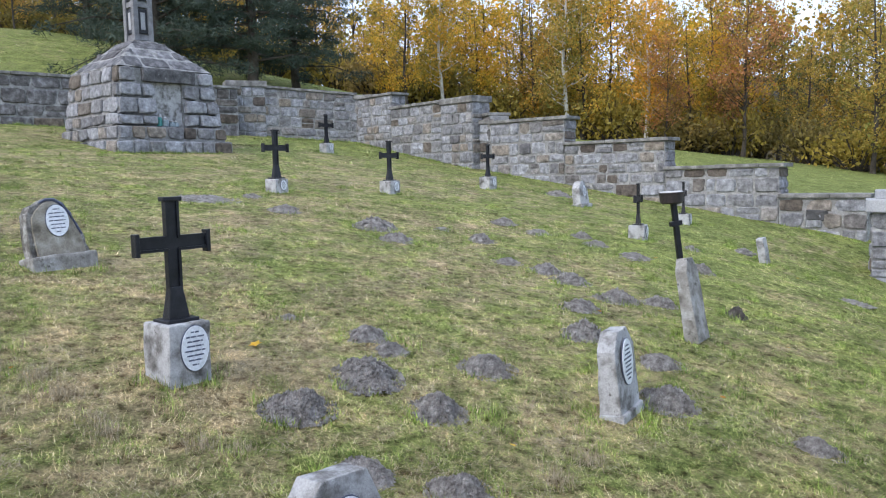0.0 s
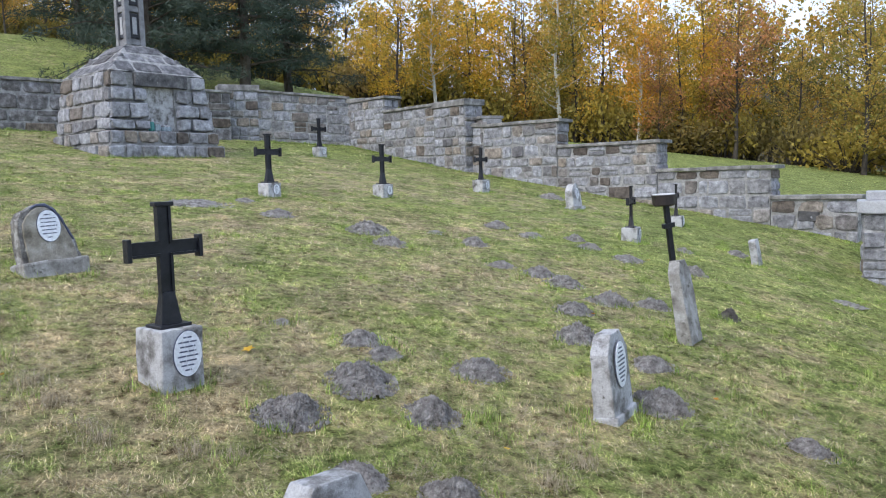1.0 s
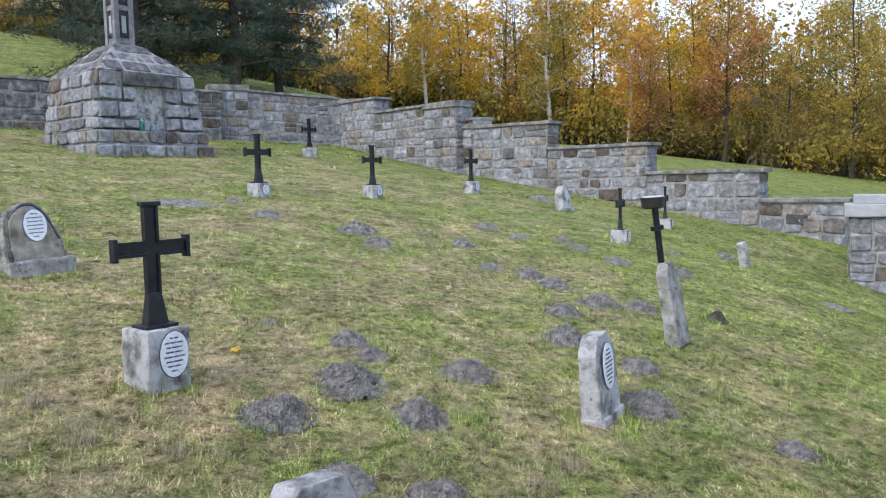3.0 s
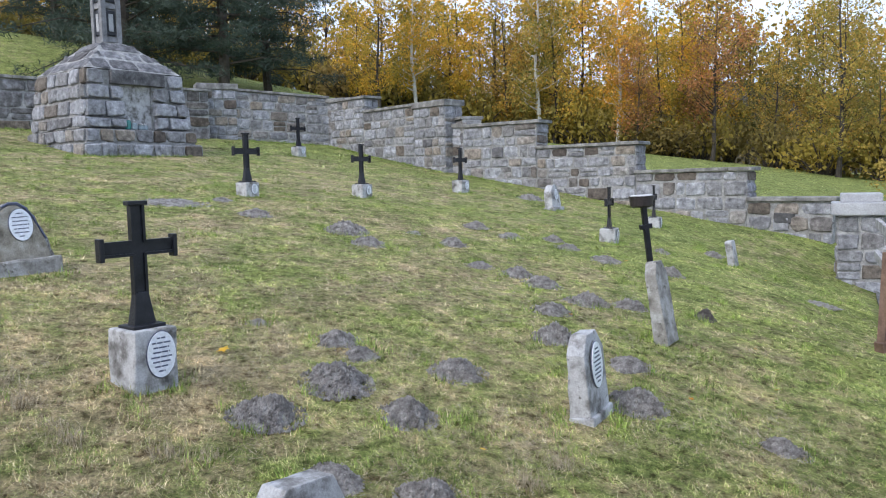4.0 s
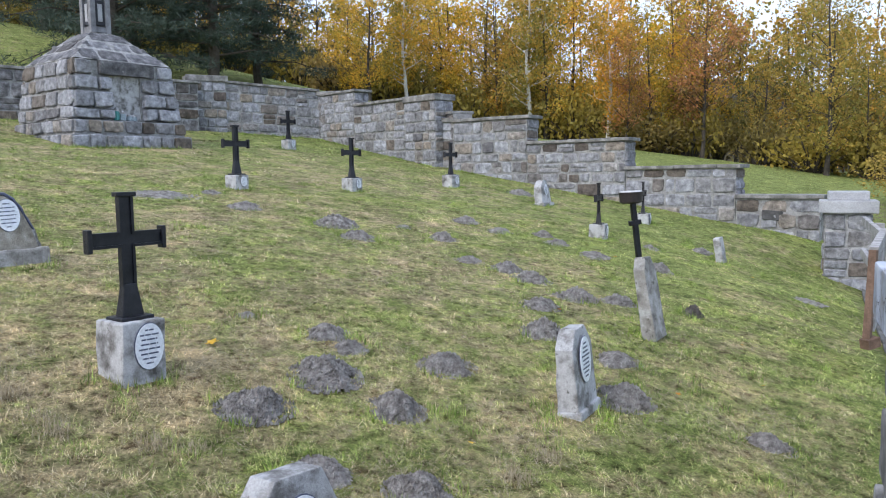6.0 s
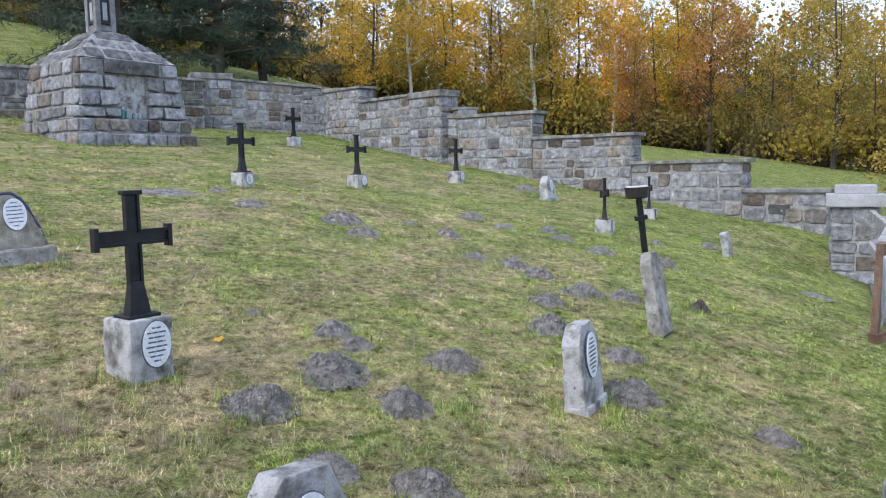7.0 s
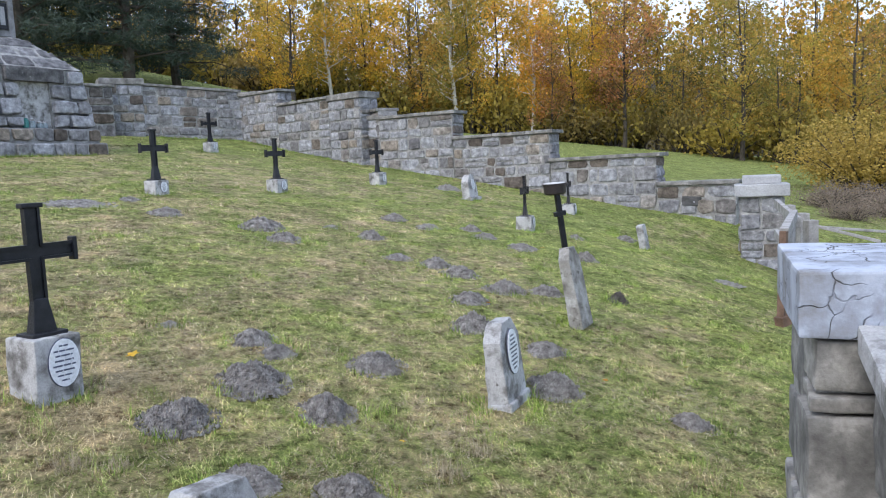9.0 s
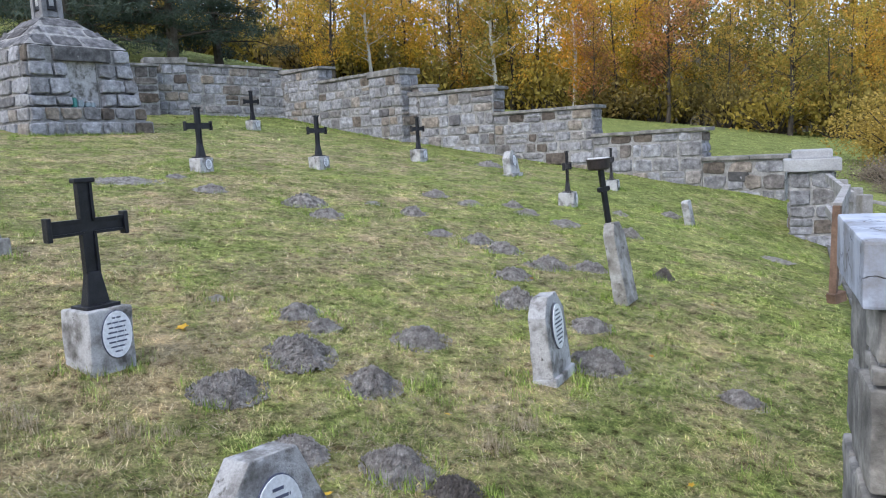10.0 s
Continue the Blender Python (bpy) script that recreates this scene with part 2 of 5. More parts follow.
def blade_material(name, gain, dryness=0.0):
    """Green and straw blades mixed; how many are dry changes from patch to patch."""
    m, n, l, b = material(name)
    g = place_coords(n, l)
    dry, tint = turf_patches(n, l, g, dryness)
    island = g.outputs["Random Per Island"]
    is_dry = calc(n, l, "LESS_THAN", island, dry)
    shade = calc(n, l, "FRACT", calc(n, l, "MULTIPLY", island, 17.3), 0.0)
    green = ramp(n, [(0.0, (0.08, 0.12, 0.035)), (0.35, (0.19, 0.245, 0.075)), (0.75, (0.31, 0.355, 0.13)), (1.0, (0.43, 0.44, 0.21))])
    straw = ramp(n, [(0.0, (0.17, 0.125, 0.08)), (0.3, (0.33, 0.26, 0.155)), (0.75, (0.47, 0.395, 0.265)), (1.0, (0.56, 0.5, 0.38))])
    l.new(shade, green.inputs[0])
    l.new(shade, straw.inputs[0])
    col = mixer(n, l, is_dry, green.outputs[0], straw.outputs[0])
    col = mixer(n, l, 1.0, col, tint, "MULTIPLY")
    col = mixer(n, l, 1.0, col, gain, "MULTIPLY")
    l.new(col, b.inputs["Base Color"])
    b.inputs["Roughness"].default_value = 0.75
    b.inputs["Specular IOR Level"].default_value = 0.12
    return m


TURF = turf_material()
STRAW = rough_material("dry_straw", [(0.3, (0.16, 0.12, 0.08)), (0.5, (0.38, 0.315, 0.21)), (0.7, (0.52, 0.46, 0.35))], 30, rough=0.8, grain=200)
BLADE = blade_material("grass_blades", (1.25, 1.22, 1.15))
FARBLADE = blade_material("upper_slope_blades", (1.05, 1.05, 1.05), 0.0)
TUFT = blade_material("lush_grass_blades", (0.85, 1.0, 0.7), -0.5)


def foliage_material(name, stops, island, trans=0.35, drift=None):
    m, n, l, b = material(name)
    o = n.new("ShaderNodeObjectInfo")
    r = ramp(n, stops)
    l.new(o.outputs["Random"], r.inputs[0])
    g = place_coords(n, l)
    i = ramp(n, island)
    l.new(g.outputs["Random Per Island"], i.inputs[0])
    col = mixer(n, l, 1.0, r.outputs[0], i.outputs[0], "MULTIPLY")
    if drift:
        w = add(n, "ShaderNodeTexNoise", Scale=0.55, Detail=4, Roughness=0.65)
        l.new(g.outputs["Position"], w.inputs["Vector"])
        d = ramp(n, drift)
        l.new(w.outputs["Fac"], d.inputs[0])
        col = mixer(n, l, 1.0, col, d.outputs[0], "MULTIPLY")
    l.new(col, b.inputs["Base Color"])
    b.inputs["Roughness"].default_value = 0.65
    b.inputs["Specular IOR Level"].default_value = 0.2
    t = n.new("ShaderNodeBsdfTranslucent")
    l.new(col, t.inputs["Color"])
    mx = n.new("ShaderNodeMixShader")
    mx.inputs[0].default_value = trans
    l.new(b.outputs[0], mx.inputs[1])
    l.new(t.outputs[0], mx.inputs[2])
    l.new(mx.outputs[0], n["Material Output"].inputs["Surface"])
    return m


ISLE = [(0.0, (0.7, 0.66, 0.62)), (0.4, (0.95, 0.95, 0.92)), (0.75, (1.12, 1.1, 1.0)), (1.0, (1.3, 1.2, 1.05))]
MIXED = [(0.0, (0.55, 0.55, 0.85)), (0.2, (0.72, 0.88, 1.2)), (0.45, (1.0, 0.96, 1.4)), (0.7, (1.18, 1.04, 1.3)), (0.88, (1.1, 0.88, 1.2)), (1.0, (1.45, 1.35, 2.2))]
AUTUMN = foliage_material("autumn_leaves", [(0.0, (0.7, 0.46, 0.035)), (0.14, (0.5, 0.36, 0.05)), (0.28, (0.21, 0.2, 0.05)), (0.42, (0.74, 0.5, 0.04)), (0.54, (0.36, 0.3, 0.055)), (0.66, (0.62, 0.38, 0.045)), (0.76, (0.27, 0.24, 0.06)), (0.88, (0.62, 0.46, 0.06)), (1.0, (0.42, 0.23, 0.07))], MIXED,
                          drift=[(0.35, (0.45, 0.56, 0.55)), (0.5, (0.95, 0.95, 0.95)), (0.65, (1.15, 1.04, 0.95))])
UNDER = foliage_material("undergrowth_leaves", [(0.0, (0.24, 0.21, 0.06)), (0.4, (0.34, 0.27, 0.06)), (0.7, (0.2, 0.18, 0.06)), (1.0, (0.26, 0.17, 0.07))], ISLE)
WILLOW = foliage_material("willow_leaves", [(0.0, (0.4, 0.3, 0.08)), (1.0, (0.38, 0.28, 0.08))], ISLE)
NEEDLE = foliage_material("pine_needles", [(0.0, (0.05, 0.075, 0.062)), (1.0, (0.064, 0.09, 0.076))], ISLE, 0.15)
BRUSH = foliage_material("dead_brush", [(0.0, (0.2, 0.165, 0.14)), (1.0, (0.24, 0.2, 0.17))], ISLE, 0.1)
HILL = rough_material("far_woods", [(0.3, (0.02, 0.02, 0.014)), (0.6, (0.05, 0.04, 0.018)), (0.8, (0.1, 0.07, 0.025))], 0.06, rough=1.0, grain=0.5)


# ---- building helpers ----
def mesh_of(name, bm, mat, smooth=False):
    me = bpy.data.meshes.new(name)
    bm.to_mesh(me)
    bm.free()
    me.materials.append(mat)
    if smooth:
        me.polygons.foreach_set("use_smooth", [True] * len(me.polygons))
    return me


def part(name, bm, mat, parent=None, label="", smooth=False):
    """One mesh object, under a thing or under a part."""
    ob = new(name, bm if isinstance(bm, bpy.types.Mesh) else mesh_of(name, bm, mat, smooth))
    ob.parent = parent
    if label:
        tagged(ob, label)
    return ob


def thing(name, m, label, category, group="", kind=""):
    ob = new(name)
    ob.empty_display_size = 0.1
    ob.matrix_basis = m
    return tagged(ob, label, category, group, kind)


def box(bm, x0, x1, y0, y1, z0, z1, bevel=0.0, taper=1.0, rough=0.0):
    made = bmesh.ops.create_cube(bm, size=1.0)["verts"]
    cx, cy = (x0 + x1) / 2, (y0 + y1) / 2
    for v in made:
        k = taper if v.co.z > 0 else 1.0
        v.co = Vector((cx + v.co.x * (x1 - x0) * k, cy + v.co.y * (y1 - y0) * k, z0 + (v.co.z + 0.5) * (z1 - z0)))
    edges = list({e for v in made for e in v.link_edges})
    if bevel:
        out = bmesh.ops.bevel(bm, geom=edges, offset=bevel, segments=2, affect="EDGES", profile=0.6)
        made = list({v for f in out["faces"] for v in f.verts} | {v for v in made if v.is_valid})
    if rough:
        for v in made:
            v.co += Vector(noise.noise_vector(v.co * 9.0)) * rough
    return made


def prism(bm, outline, y0, y1, bevel=0.0):
    """An outline in x and z, drawn out from y0 to y1."""
    a = [bm.verts.new((x, y0, z)) for x, z in outline]
    b = [bm.verts.new((x, y1, z)) for x, z in outline]
    bm.faces.new(a)
    bm.faces.new(list(reversed(b)))
    for i in range(len(a)):
        j = (i + 1) % len(a)
        bm.faces.new((a[j], a[i], b[i], b[j]))
    bmesh.ops.recalc_face_normals(bm, faces=bm.faces[:])
    if bevel:
        bmesh.ops.bevel(bm, geom=bm.edges[:], offset=bevel, segments=2, affect="EDGES", profile=0.6)


def roughen(bm, cuts, amount, freq=8.0, seed=0.0):
    """Cut up the faces and wear them unevenly."""
    bmesh.ops.subdivide_edges(bm, edges=bm.edges[:], cuts=cuts, use_grid_fill=True)
    for v in bm.verts:
        p = v.co * freq + Vector((seed, seed * 1.7, -seed))
        v.co += Vector(noise.noise_vector(p)) * amount + Vector(noise.noise_vector(p * 3.1)) * amount * 0.4


def tube(bm, points, radii, sides=7):
    """A bent, tapering round bar through the points."""
    rings = []
    for i, p in enumerate(points):
        p = Vector(p)
        d = (Vector(points[min(i + 1, len(points) - 1)]) - Vector(points[max(i - 1, 0)])).normalized()
        u = d.orthogonal().normalized()
        w = d.cross(u)
        rings.append([bm.verts.new(p + (u * math.cos(a) + w * math.sin(a)) * radii[i]) for a in (2 * math.pi * k / sides for k in range(sides))])
    for r0, r1 in zip(rings, rings[1:]):
        ref = min(range(sides), key=lambda k: (r1[k].co - r0[0].co).length)
        for k in range(sides):
            bm.faces.new((r0[k], r0[(k + 1) % sides], r1[(k + 1 + ref) % sides], r1[(k + ref) % sides]))
    bm.faces.new(list(reversed(rings[0])))
    bm.faces.new(rings[-1])


def smooth01(a, b, x):
    t = min(1.0, max(0.0, (x - a) / (b - a)))
    return t * t * (3 - 2 * t)


def ease(v, start, end):
    """Rises one for one up to start, then flattens to a level at end."""
    if v <= start:
        return v
    k = end - start
    return start + k * (1 - math.exp(-(v - start) / k))


def ground_z(x, y):
    xs = ease(x, 14, 26) if x > 0 else -ease(-x, 14, 22)
    ys = ease(y, 33, 37) if y > 0 else -ease(-y, 6, 16)
    z = -0.1319 * xs + 0.1066 * ys
    z -= 0.022 * min(6.0, max(0.0, x - 1.0)) ** 2 * smooth01(12.2, 9.5, y) if y < 12.2 else 0.0
    lift = 0.105 * max(0.0, min(4 - x, 22.0))
    z += lift * smooth01(17, 30, y + 0.1 * x)
    return z


def uneven(x, y):
    p = Vector((x, y, 0.0))
    return 0.02 * noise.noise(p * 0.9) + 0.012 * noise.noise(p * 3.1) + 0.006 * noise.noise(p * 9.0)


def ground_at(x, y):
    return ground_z(x, y) + (uneven(x, y) if -14 < x < 14 and -3 < y < 24 else 0.0)


# ---- the ground: one sheet to the horizon ----
def ground_sheet():
    def steps(fine0, fine1, step, ends):
        out = list(np.arange(fine0, fine1 + 1e-6, step))
        d, v = step, fine1
        while v < ends:
            d *= 1.22
            v += d
            out.append(v)
        d, v = step, fine0
        while v > -ends:
            d *= 1.22
            v -= d
            out.insert(0, v)
        return out
    xs, ys = steps(-9, 9, 0.1, 900), steps(0.5, 21, 0.1, 900)
    verts = [(x, y, ground_at(x, y)) for y in ys for x in xs]
    w = len(xs)
    faces = [(j * w + i, j * w + i + 1, (j + 1) * w + i + 1, (j + 1) * w + i) for j in range(len(ys) - 1) for i in range(w - 1)]
    me = bpy.data.meshes.new("ground")
    me.from_pydata(verts, [], faces)
    me.polygons.foreach_set("use_smooth", [True] * len(me.polygons))
    me.materials.append(TURF)
    return tagged(new("ground", me), "sloping cemetery turf, patchy green and straw-coloured", "ground", kind="structure")


ground_sheet()


def far_ridge():
    bm = bmesh.new()
    rows = []
    for j, (y, k) in enumerate(((230, 0.0), (270, 0.5), (330, 0.9), (420, 1.0))):
        rows.append([bm.verts.new((x, y, -10 + k * (52 + 16 * noise.noise(Vector((x * 0.008, 3.3, 0))) + 4 * noise.noise(Vector((x * 0.05, y, 0)))))) for x in range(-420, 421, 12)])
    for a, b in zip(rows, rows[1:]):
        for i in range(len(a) - 1):
            bm.faces.new((a[i], a[i + 1], b[i + 1], b[i]))
    ob = part("backdrop", bm, HILL)
    tagged(ob, "far wooded ridge behind the autumn forest", "hill", kind="structure")


far_ridge()

# ---- stonework ----
rng = random.Random(7)


def stone_mesh(seed, mat=None):
    """A split-faced block, one unit each way, with its flattish face at y = -0.5 and chipped edges."""
    bm = bmesh.new()
    r = random.Random(seed)
    ring = []
    for cx, cz in ((-1, -1), (0, -1), (1, -1), (1, 0), (1, 1), (0, 1), (-1, 1), (-1, 0)):
        if cx and cz:
            cut = r.uniform(0.02, 0.16)
            ring.append((cx * (0.5 - cut * r.uniform(0.2, 0.7)), cz * (0.5 - cut * r.uniform(0.3, 1.0))))
        else:
            ring.append((cx * 0.5 + r.uniform(-0.025, 0.02) + (0 if cx else r.uniform(-0.2, 0.2)), cz * 0.5 + r.uniform(-0.045, 0.03) + (0 if cz else r.uniform(-0.2, 0.2))))
    tx, tz = r.uniform(-0.1, 0.1), r.uniform(-0.1, 0.1)
    back = [bm.verts.new((x, 0.5, z)) for x, z in ring]
    edge = [bm.verts.new((x, -0.36 + tx * x + tz * z + r.uniform(-0.03, 0.03), z)) for x, z in ring]
    k = [r.uniform(0.86, 0.95) for _ in ring]
    face = [bm.verts.new((x * q, -0.5 + tx * x + tz * z + r.uniform(-0.05, 0.05), z * (q - 0.03))) for (x, z), q in zip(ring, k)]
    mid = bm.verts.new((r.uniform(-0.2, 0.2), -0.53 + r.uniform(-0.07, 0.03), r.uniform(-0.2, 0.2)))
    for i in range(8):
        j = (i + 1) % 8
        bm.faces.new((back[i], back[j], edge[j], edge[i]))
        bm.faces.new((edge[i], edge[j], face[j], face[i]))
        bm.faces.new((face[i], face[j], mid))
    bmesh.ops.recalc_face_normals(bm, faces=bm.faces[:])
    return mesh_of("stone", bm, mat or STONE)


STONES = [stone_mesh(s) for s in range(24)]
OLDSTONES = [stone_mesh(s + 80, OLDRUBBLE) for s in range(12)]
ROOFSTONES = [stone_mesh(s + 50, ROOFSTONE) for s in range(10)]


def lay_stone(parent, centre, along, up, w, h, depth=0.14, proud=0.015, name="stone", meshes=None):
    """One block with its outer face proud of the plane through centre; along runs to the right as one looks at it."""
    x, z = Vector(along).normalized(), Vector(up).normalized()
    inward = z.cross(x).normalized()
    ob = new(name, rng.choice(meshes or STONES))
    ob.parent = parent
    c = Vector(centre) + inward * (depth / 2 - proud)
    flip = rng.choice((1, -1))
    ob.matrix_basis = Matrix(((x.x * w * flip, inward.x * depth, z.x * h, c.x), (x.y * w * flip, inward.y * depth, z.y * h, c.y),
                              (x.z * w * flip, inward.z * depth, z.z * h, c.z), (0, 0, 0, 1)))
    return ob


def courses(parent, origin, along, up, height, span, low=lambda s: -9.0, sizes=(0.16, 0.25), widths=(0.2, 0.42), joint=0.015, skip=None, proud=0.012, depth=0.14, split=0.12, meshes=None):
    """Courses of blocks from the top down on a face; span(h) gives the face's ends at the height h above origin, low(s) its foot."""
    o, x, z = Vector(origin), Vector(along).normalized(), Vector(up).normalized()
    top = height
    while top > 0.04:
        h = min(rng.uniform(*sizes), top)
        if top - h < 0.09:
            h = top
        a, b = span(top - h / 2)
        s = a
        while s < b - 0.02:
            w = rng.uniform(*widths)
            if b - s - w < widths[0] * 0.7:
                w = b - s
            mid = s + w / 2
            if top > low(mid) - 0.02 and not (skip and skip(mid, top - h / 2)):
                if h > 0.17 and w > 0.2 and rng.random() < split:
                    for dz in (0.26, -0.24):
                        lay_stone(parent, o + x * mid + z * (top - h / 2 + dz * h), x, z, w - joint, h / 2 - joint, depth, proud + rng.uniform(-0.008, 0.01), meshes=meshes)
                else:
                    lay_stone(parent, o + x * mid + z * (top - h / 2 + rng.uniform(-0.005, 0.005)), x + z * rng.uniform(-0.02, 0.02), z, w - joint * rng.uniform(0.7, 1.5), h - joint * rng.uniform(0.6, 1.9), depth, proud + rng.uniform(-0.006, 0.014), meshes=meshes)
            s += w
        top -= h


def stone_wall(name, p, q, top, drop=0.0, thick=0.42, label="", end_face=0.0, cap=True, cap_over=0.05, lip=0.05, left_face=0.0, sizes=(0.15, 0.27), widths=(0.18, 0.5), meshes=None):
    """A stretch of wall whose inner face runs from p to q, level on top, its foot in the slope."""
    p, q = Vector((*p, 0)), Vector((*q, 0))
    x = (q - p).normalized()
    length = (q - p).length
    inward = Vector((-x.y, x.x, 0))
    low = min(ground_z(*(p + x * s).xy) for s in (0, length)) - 0.3
    bm = bmesh.new()
    box(bm, 0.006, length - 0.006, 0.001, thick, low, top - 0.002)
    for v in bm.verts:
        v.co = p + x * v.co.x + inward * v.co.y + Vector((0, 0, v.co.z))
    sag = lambda v: drop * max(0.0, min(1.0, (v - p).dot(x) / length))
    for v in bm.verts:
        if v.co.z > low + 0.1:
            v.co.z -= sag(v.co)
    wall = part(name, bm, MORTAR)
    tagged(wall, label or "low stepped wall of grey rubble stone", "stone wall", kind="structure")
    courses(wall, p + Vector((0, 0, low)), x - Vector((0, 0, drop / length)), (0, 0, 1), top - low, lambda h: (0, length), lambda s: ground_z(*(p + x * s).xy) - low - 0.03, sizes=sizes, widths=widths, meshes=meshes)
    if end_face:
        courses(wall, q + Vector((0, 0, top - end_face)), inward, (0, 0, 1), end_face, lambda h: (0, thick), sizes=(0.16, 0.22))
    if left_face:
        courses(wall, p + inward * thick + Vector((0, 0, top - left_face)), -inward, (0, 0, 1), left_face, lambda h: (0, thick), sizes=(0.16, 0.22))
    if cap:
        s = -lip * 0.2
        while s < length + lip - 0.03:
            w = min(rng.uniform(0.5, 0.9), length + lip - s)
            if length + lip - s - w < 0.25:
                w = length + lip - s
            bm = bmesh.new()
            box(bm, s + 0.003, s + w - 0.003, -cap_over, thick + cap_over, top + 0.002, top + 0.062 + rng.uniform(-0.004, 0.004), bevel=0.012)
            roughen(bm, 1, 0.006, 6, s)
            for v in bm.verts:
                v.co = p + x * v.co.x + inward * v.co.y + Vector((0, 0, v.co.z))
                v.co.z -= sag(v.co)
            part("coping_slab", bm, COPING, wall, "dark weathered coping slab")
            s += w
    return wall


def stone_pier(name, p, x, w, d, top, low, cap_h=0.11, over=0.04, label="", second=0.0, cap_mat=None):
    """A square pier with a cap; p is the foot of its near left corner, x runs along its face."""
    p, x = Vector((*p, 0)), Vector((*x, 0)).normalized()
    inward = Vector((-x.y, x.x, 0))

    def put(bm):
        for v in bm.verts:
            v.co = p + x * v.co.x + inward * v.co.y + Vector((0, 0, v.co.z))
        return bm
    bm = bmesh.new()
    box(bm, 0.006, w - 0.006, 0.006, d - 0.006, low, top)
    pier = part(name, put(bm), MORTAR)
    tagged(pier, label, "stone pier", kind="structure")
    base = Vector((0, 0, low))
    kw = dict(sizes=(0.17, 0.24), widths=(0.18, 0.36))
    courses(pier, p + base, x, (0, 0, 1), top - low, lambda h: (0, w), **kw)
    courses(pier, p + x * w + base, inward, (0, 0, 1), top - low, lambda h: (0, d), **kw)
    courses(pier, p + inward * d + base, -inward, (0, 0, 1), top - low, lambda h: (0, d), **kw)
    bm = bmesh.new()
    box(bm, -over, w + over, -over, d + over, top + 0.002, top + cap_h, bevel=0.015)
    roughen(bm, 2, 0.006, 6, w)
    cap = part("cap_slab", put(bm), cap_mat or COPING, pier, "thick pale cap slab")
    if second:
        bm = bmesh.new()
        box(bm, 0.03, w - 0.03, 0.03, d - 0.03, top + cap_h - 0.004, top + cap_h + second, bevel=0.02)
        put(bm)
        part("top_slab", bm, cap_mat or COPING, pier, "smaller slab on the cap")
    return pier


# the wall that steps down the slope, stretch by stretch
R0, R1 = Vector((0.28, 16.05)), Vector((5.92, 11.75))
RX = (R1 - R0).normalized()
stone_wall("wall_1", (-12.0, 12.6), (-5.45, 17.83), 3.82, 0.14, label="brown-grey rubble stone wall running behind the monument", sizes=(0.18, 0.36), widths=(0.26, 0.62), meshes=OLDSTONES)
stone_wall("wall_2", (-5.1, 18.3), (-2.93, 19.27), 3.76, 0.15, label="rubble stone wall with dark coping slabs", lip=0.0)
stone_wall("wall_3", (-2.93, 19.27), (-1.98, 18.23), 3.50, end_face=0.5, lip=0.1)
stone_wall("wall_4", (-1.98, 18.23), (-0.75, 16.88), 3.16, lip=0.0)
stone_wall("wall_5", (0.10, 16.5), (0.28, 16.05), 2.80, label="short return of the rubble stone wall", lip=0.0)
stone_wall("wall_6", (0.28, 16.05), (1.667, 14.99), 2.62, end_face=0.6, lip=0.08)
stone_wall("wall_7", (1.667, 14.99), (3.269, 13.77), 2.12, end_face=0.6, lip=0.08)
stone_wall("wall_8", (3.269, 13.77), (4.787, 12.61), 1.615, end_face=0.6, lip=0.08)
low_wall = stone_wall("wall_9", (4.787, 12.61), (5.8, 11.84), 1.125, label="lowest stretch of the rubble wall with pale coping")
dark = lay_stone(low_wall, (5.24, 12.265, 0.86), (RX.x, RX.y, 0), (0, 0, 1), 0.32, 0.17, 0.16, 0.034)
dark.data = dark.data.copy()
dark.data.materials[0] = DARKSTONE
tagged(dark, "single dark stone in the wall")
stone_pier("pier_1", (-5.72, 17.95), (0.9, 0.42), 0.86, 0.5, 3.77, 2.2, cap_h=0.14, label="stone pier in the wall with a flat cap")
stone_pier("pier_2", (-0.75, 16.88), (0.675, -0.738), 0.98, 0.5, 3.1, 1.4, cap_h=0.13, label="stone pier at a jog of the wall with a flat cap")
stone_pier("pier_3", (-2.98, 19.25), (0.9, -0.3), 0.55, 0.5, 3.52, 2.2, cap_h=0.1, label="corner pier of the rubble wall")
stone_pier("pier_4", (0.02, 16.32), (0.8, -0.6), 0.42, 0.42, 2.64, 1.4, cap_h=0.09, label="small pier where the wall turns")
# the gate pillar with its two pale slabs
stone_pier("gate_pillar", (5.15, 10.4), (0.9, -0.43), 0.56, 0.5, 0.99, -0.15, cap_h=0.17, over=0.075, second=0.12, cap_mat=CAPSTONE,
           label="squared stone gate pillar with two pale slabs on top")

# ---- the monument: a stepped, battered stone base under a shaft ----
MON_Z = 2.06


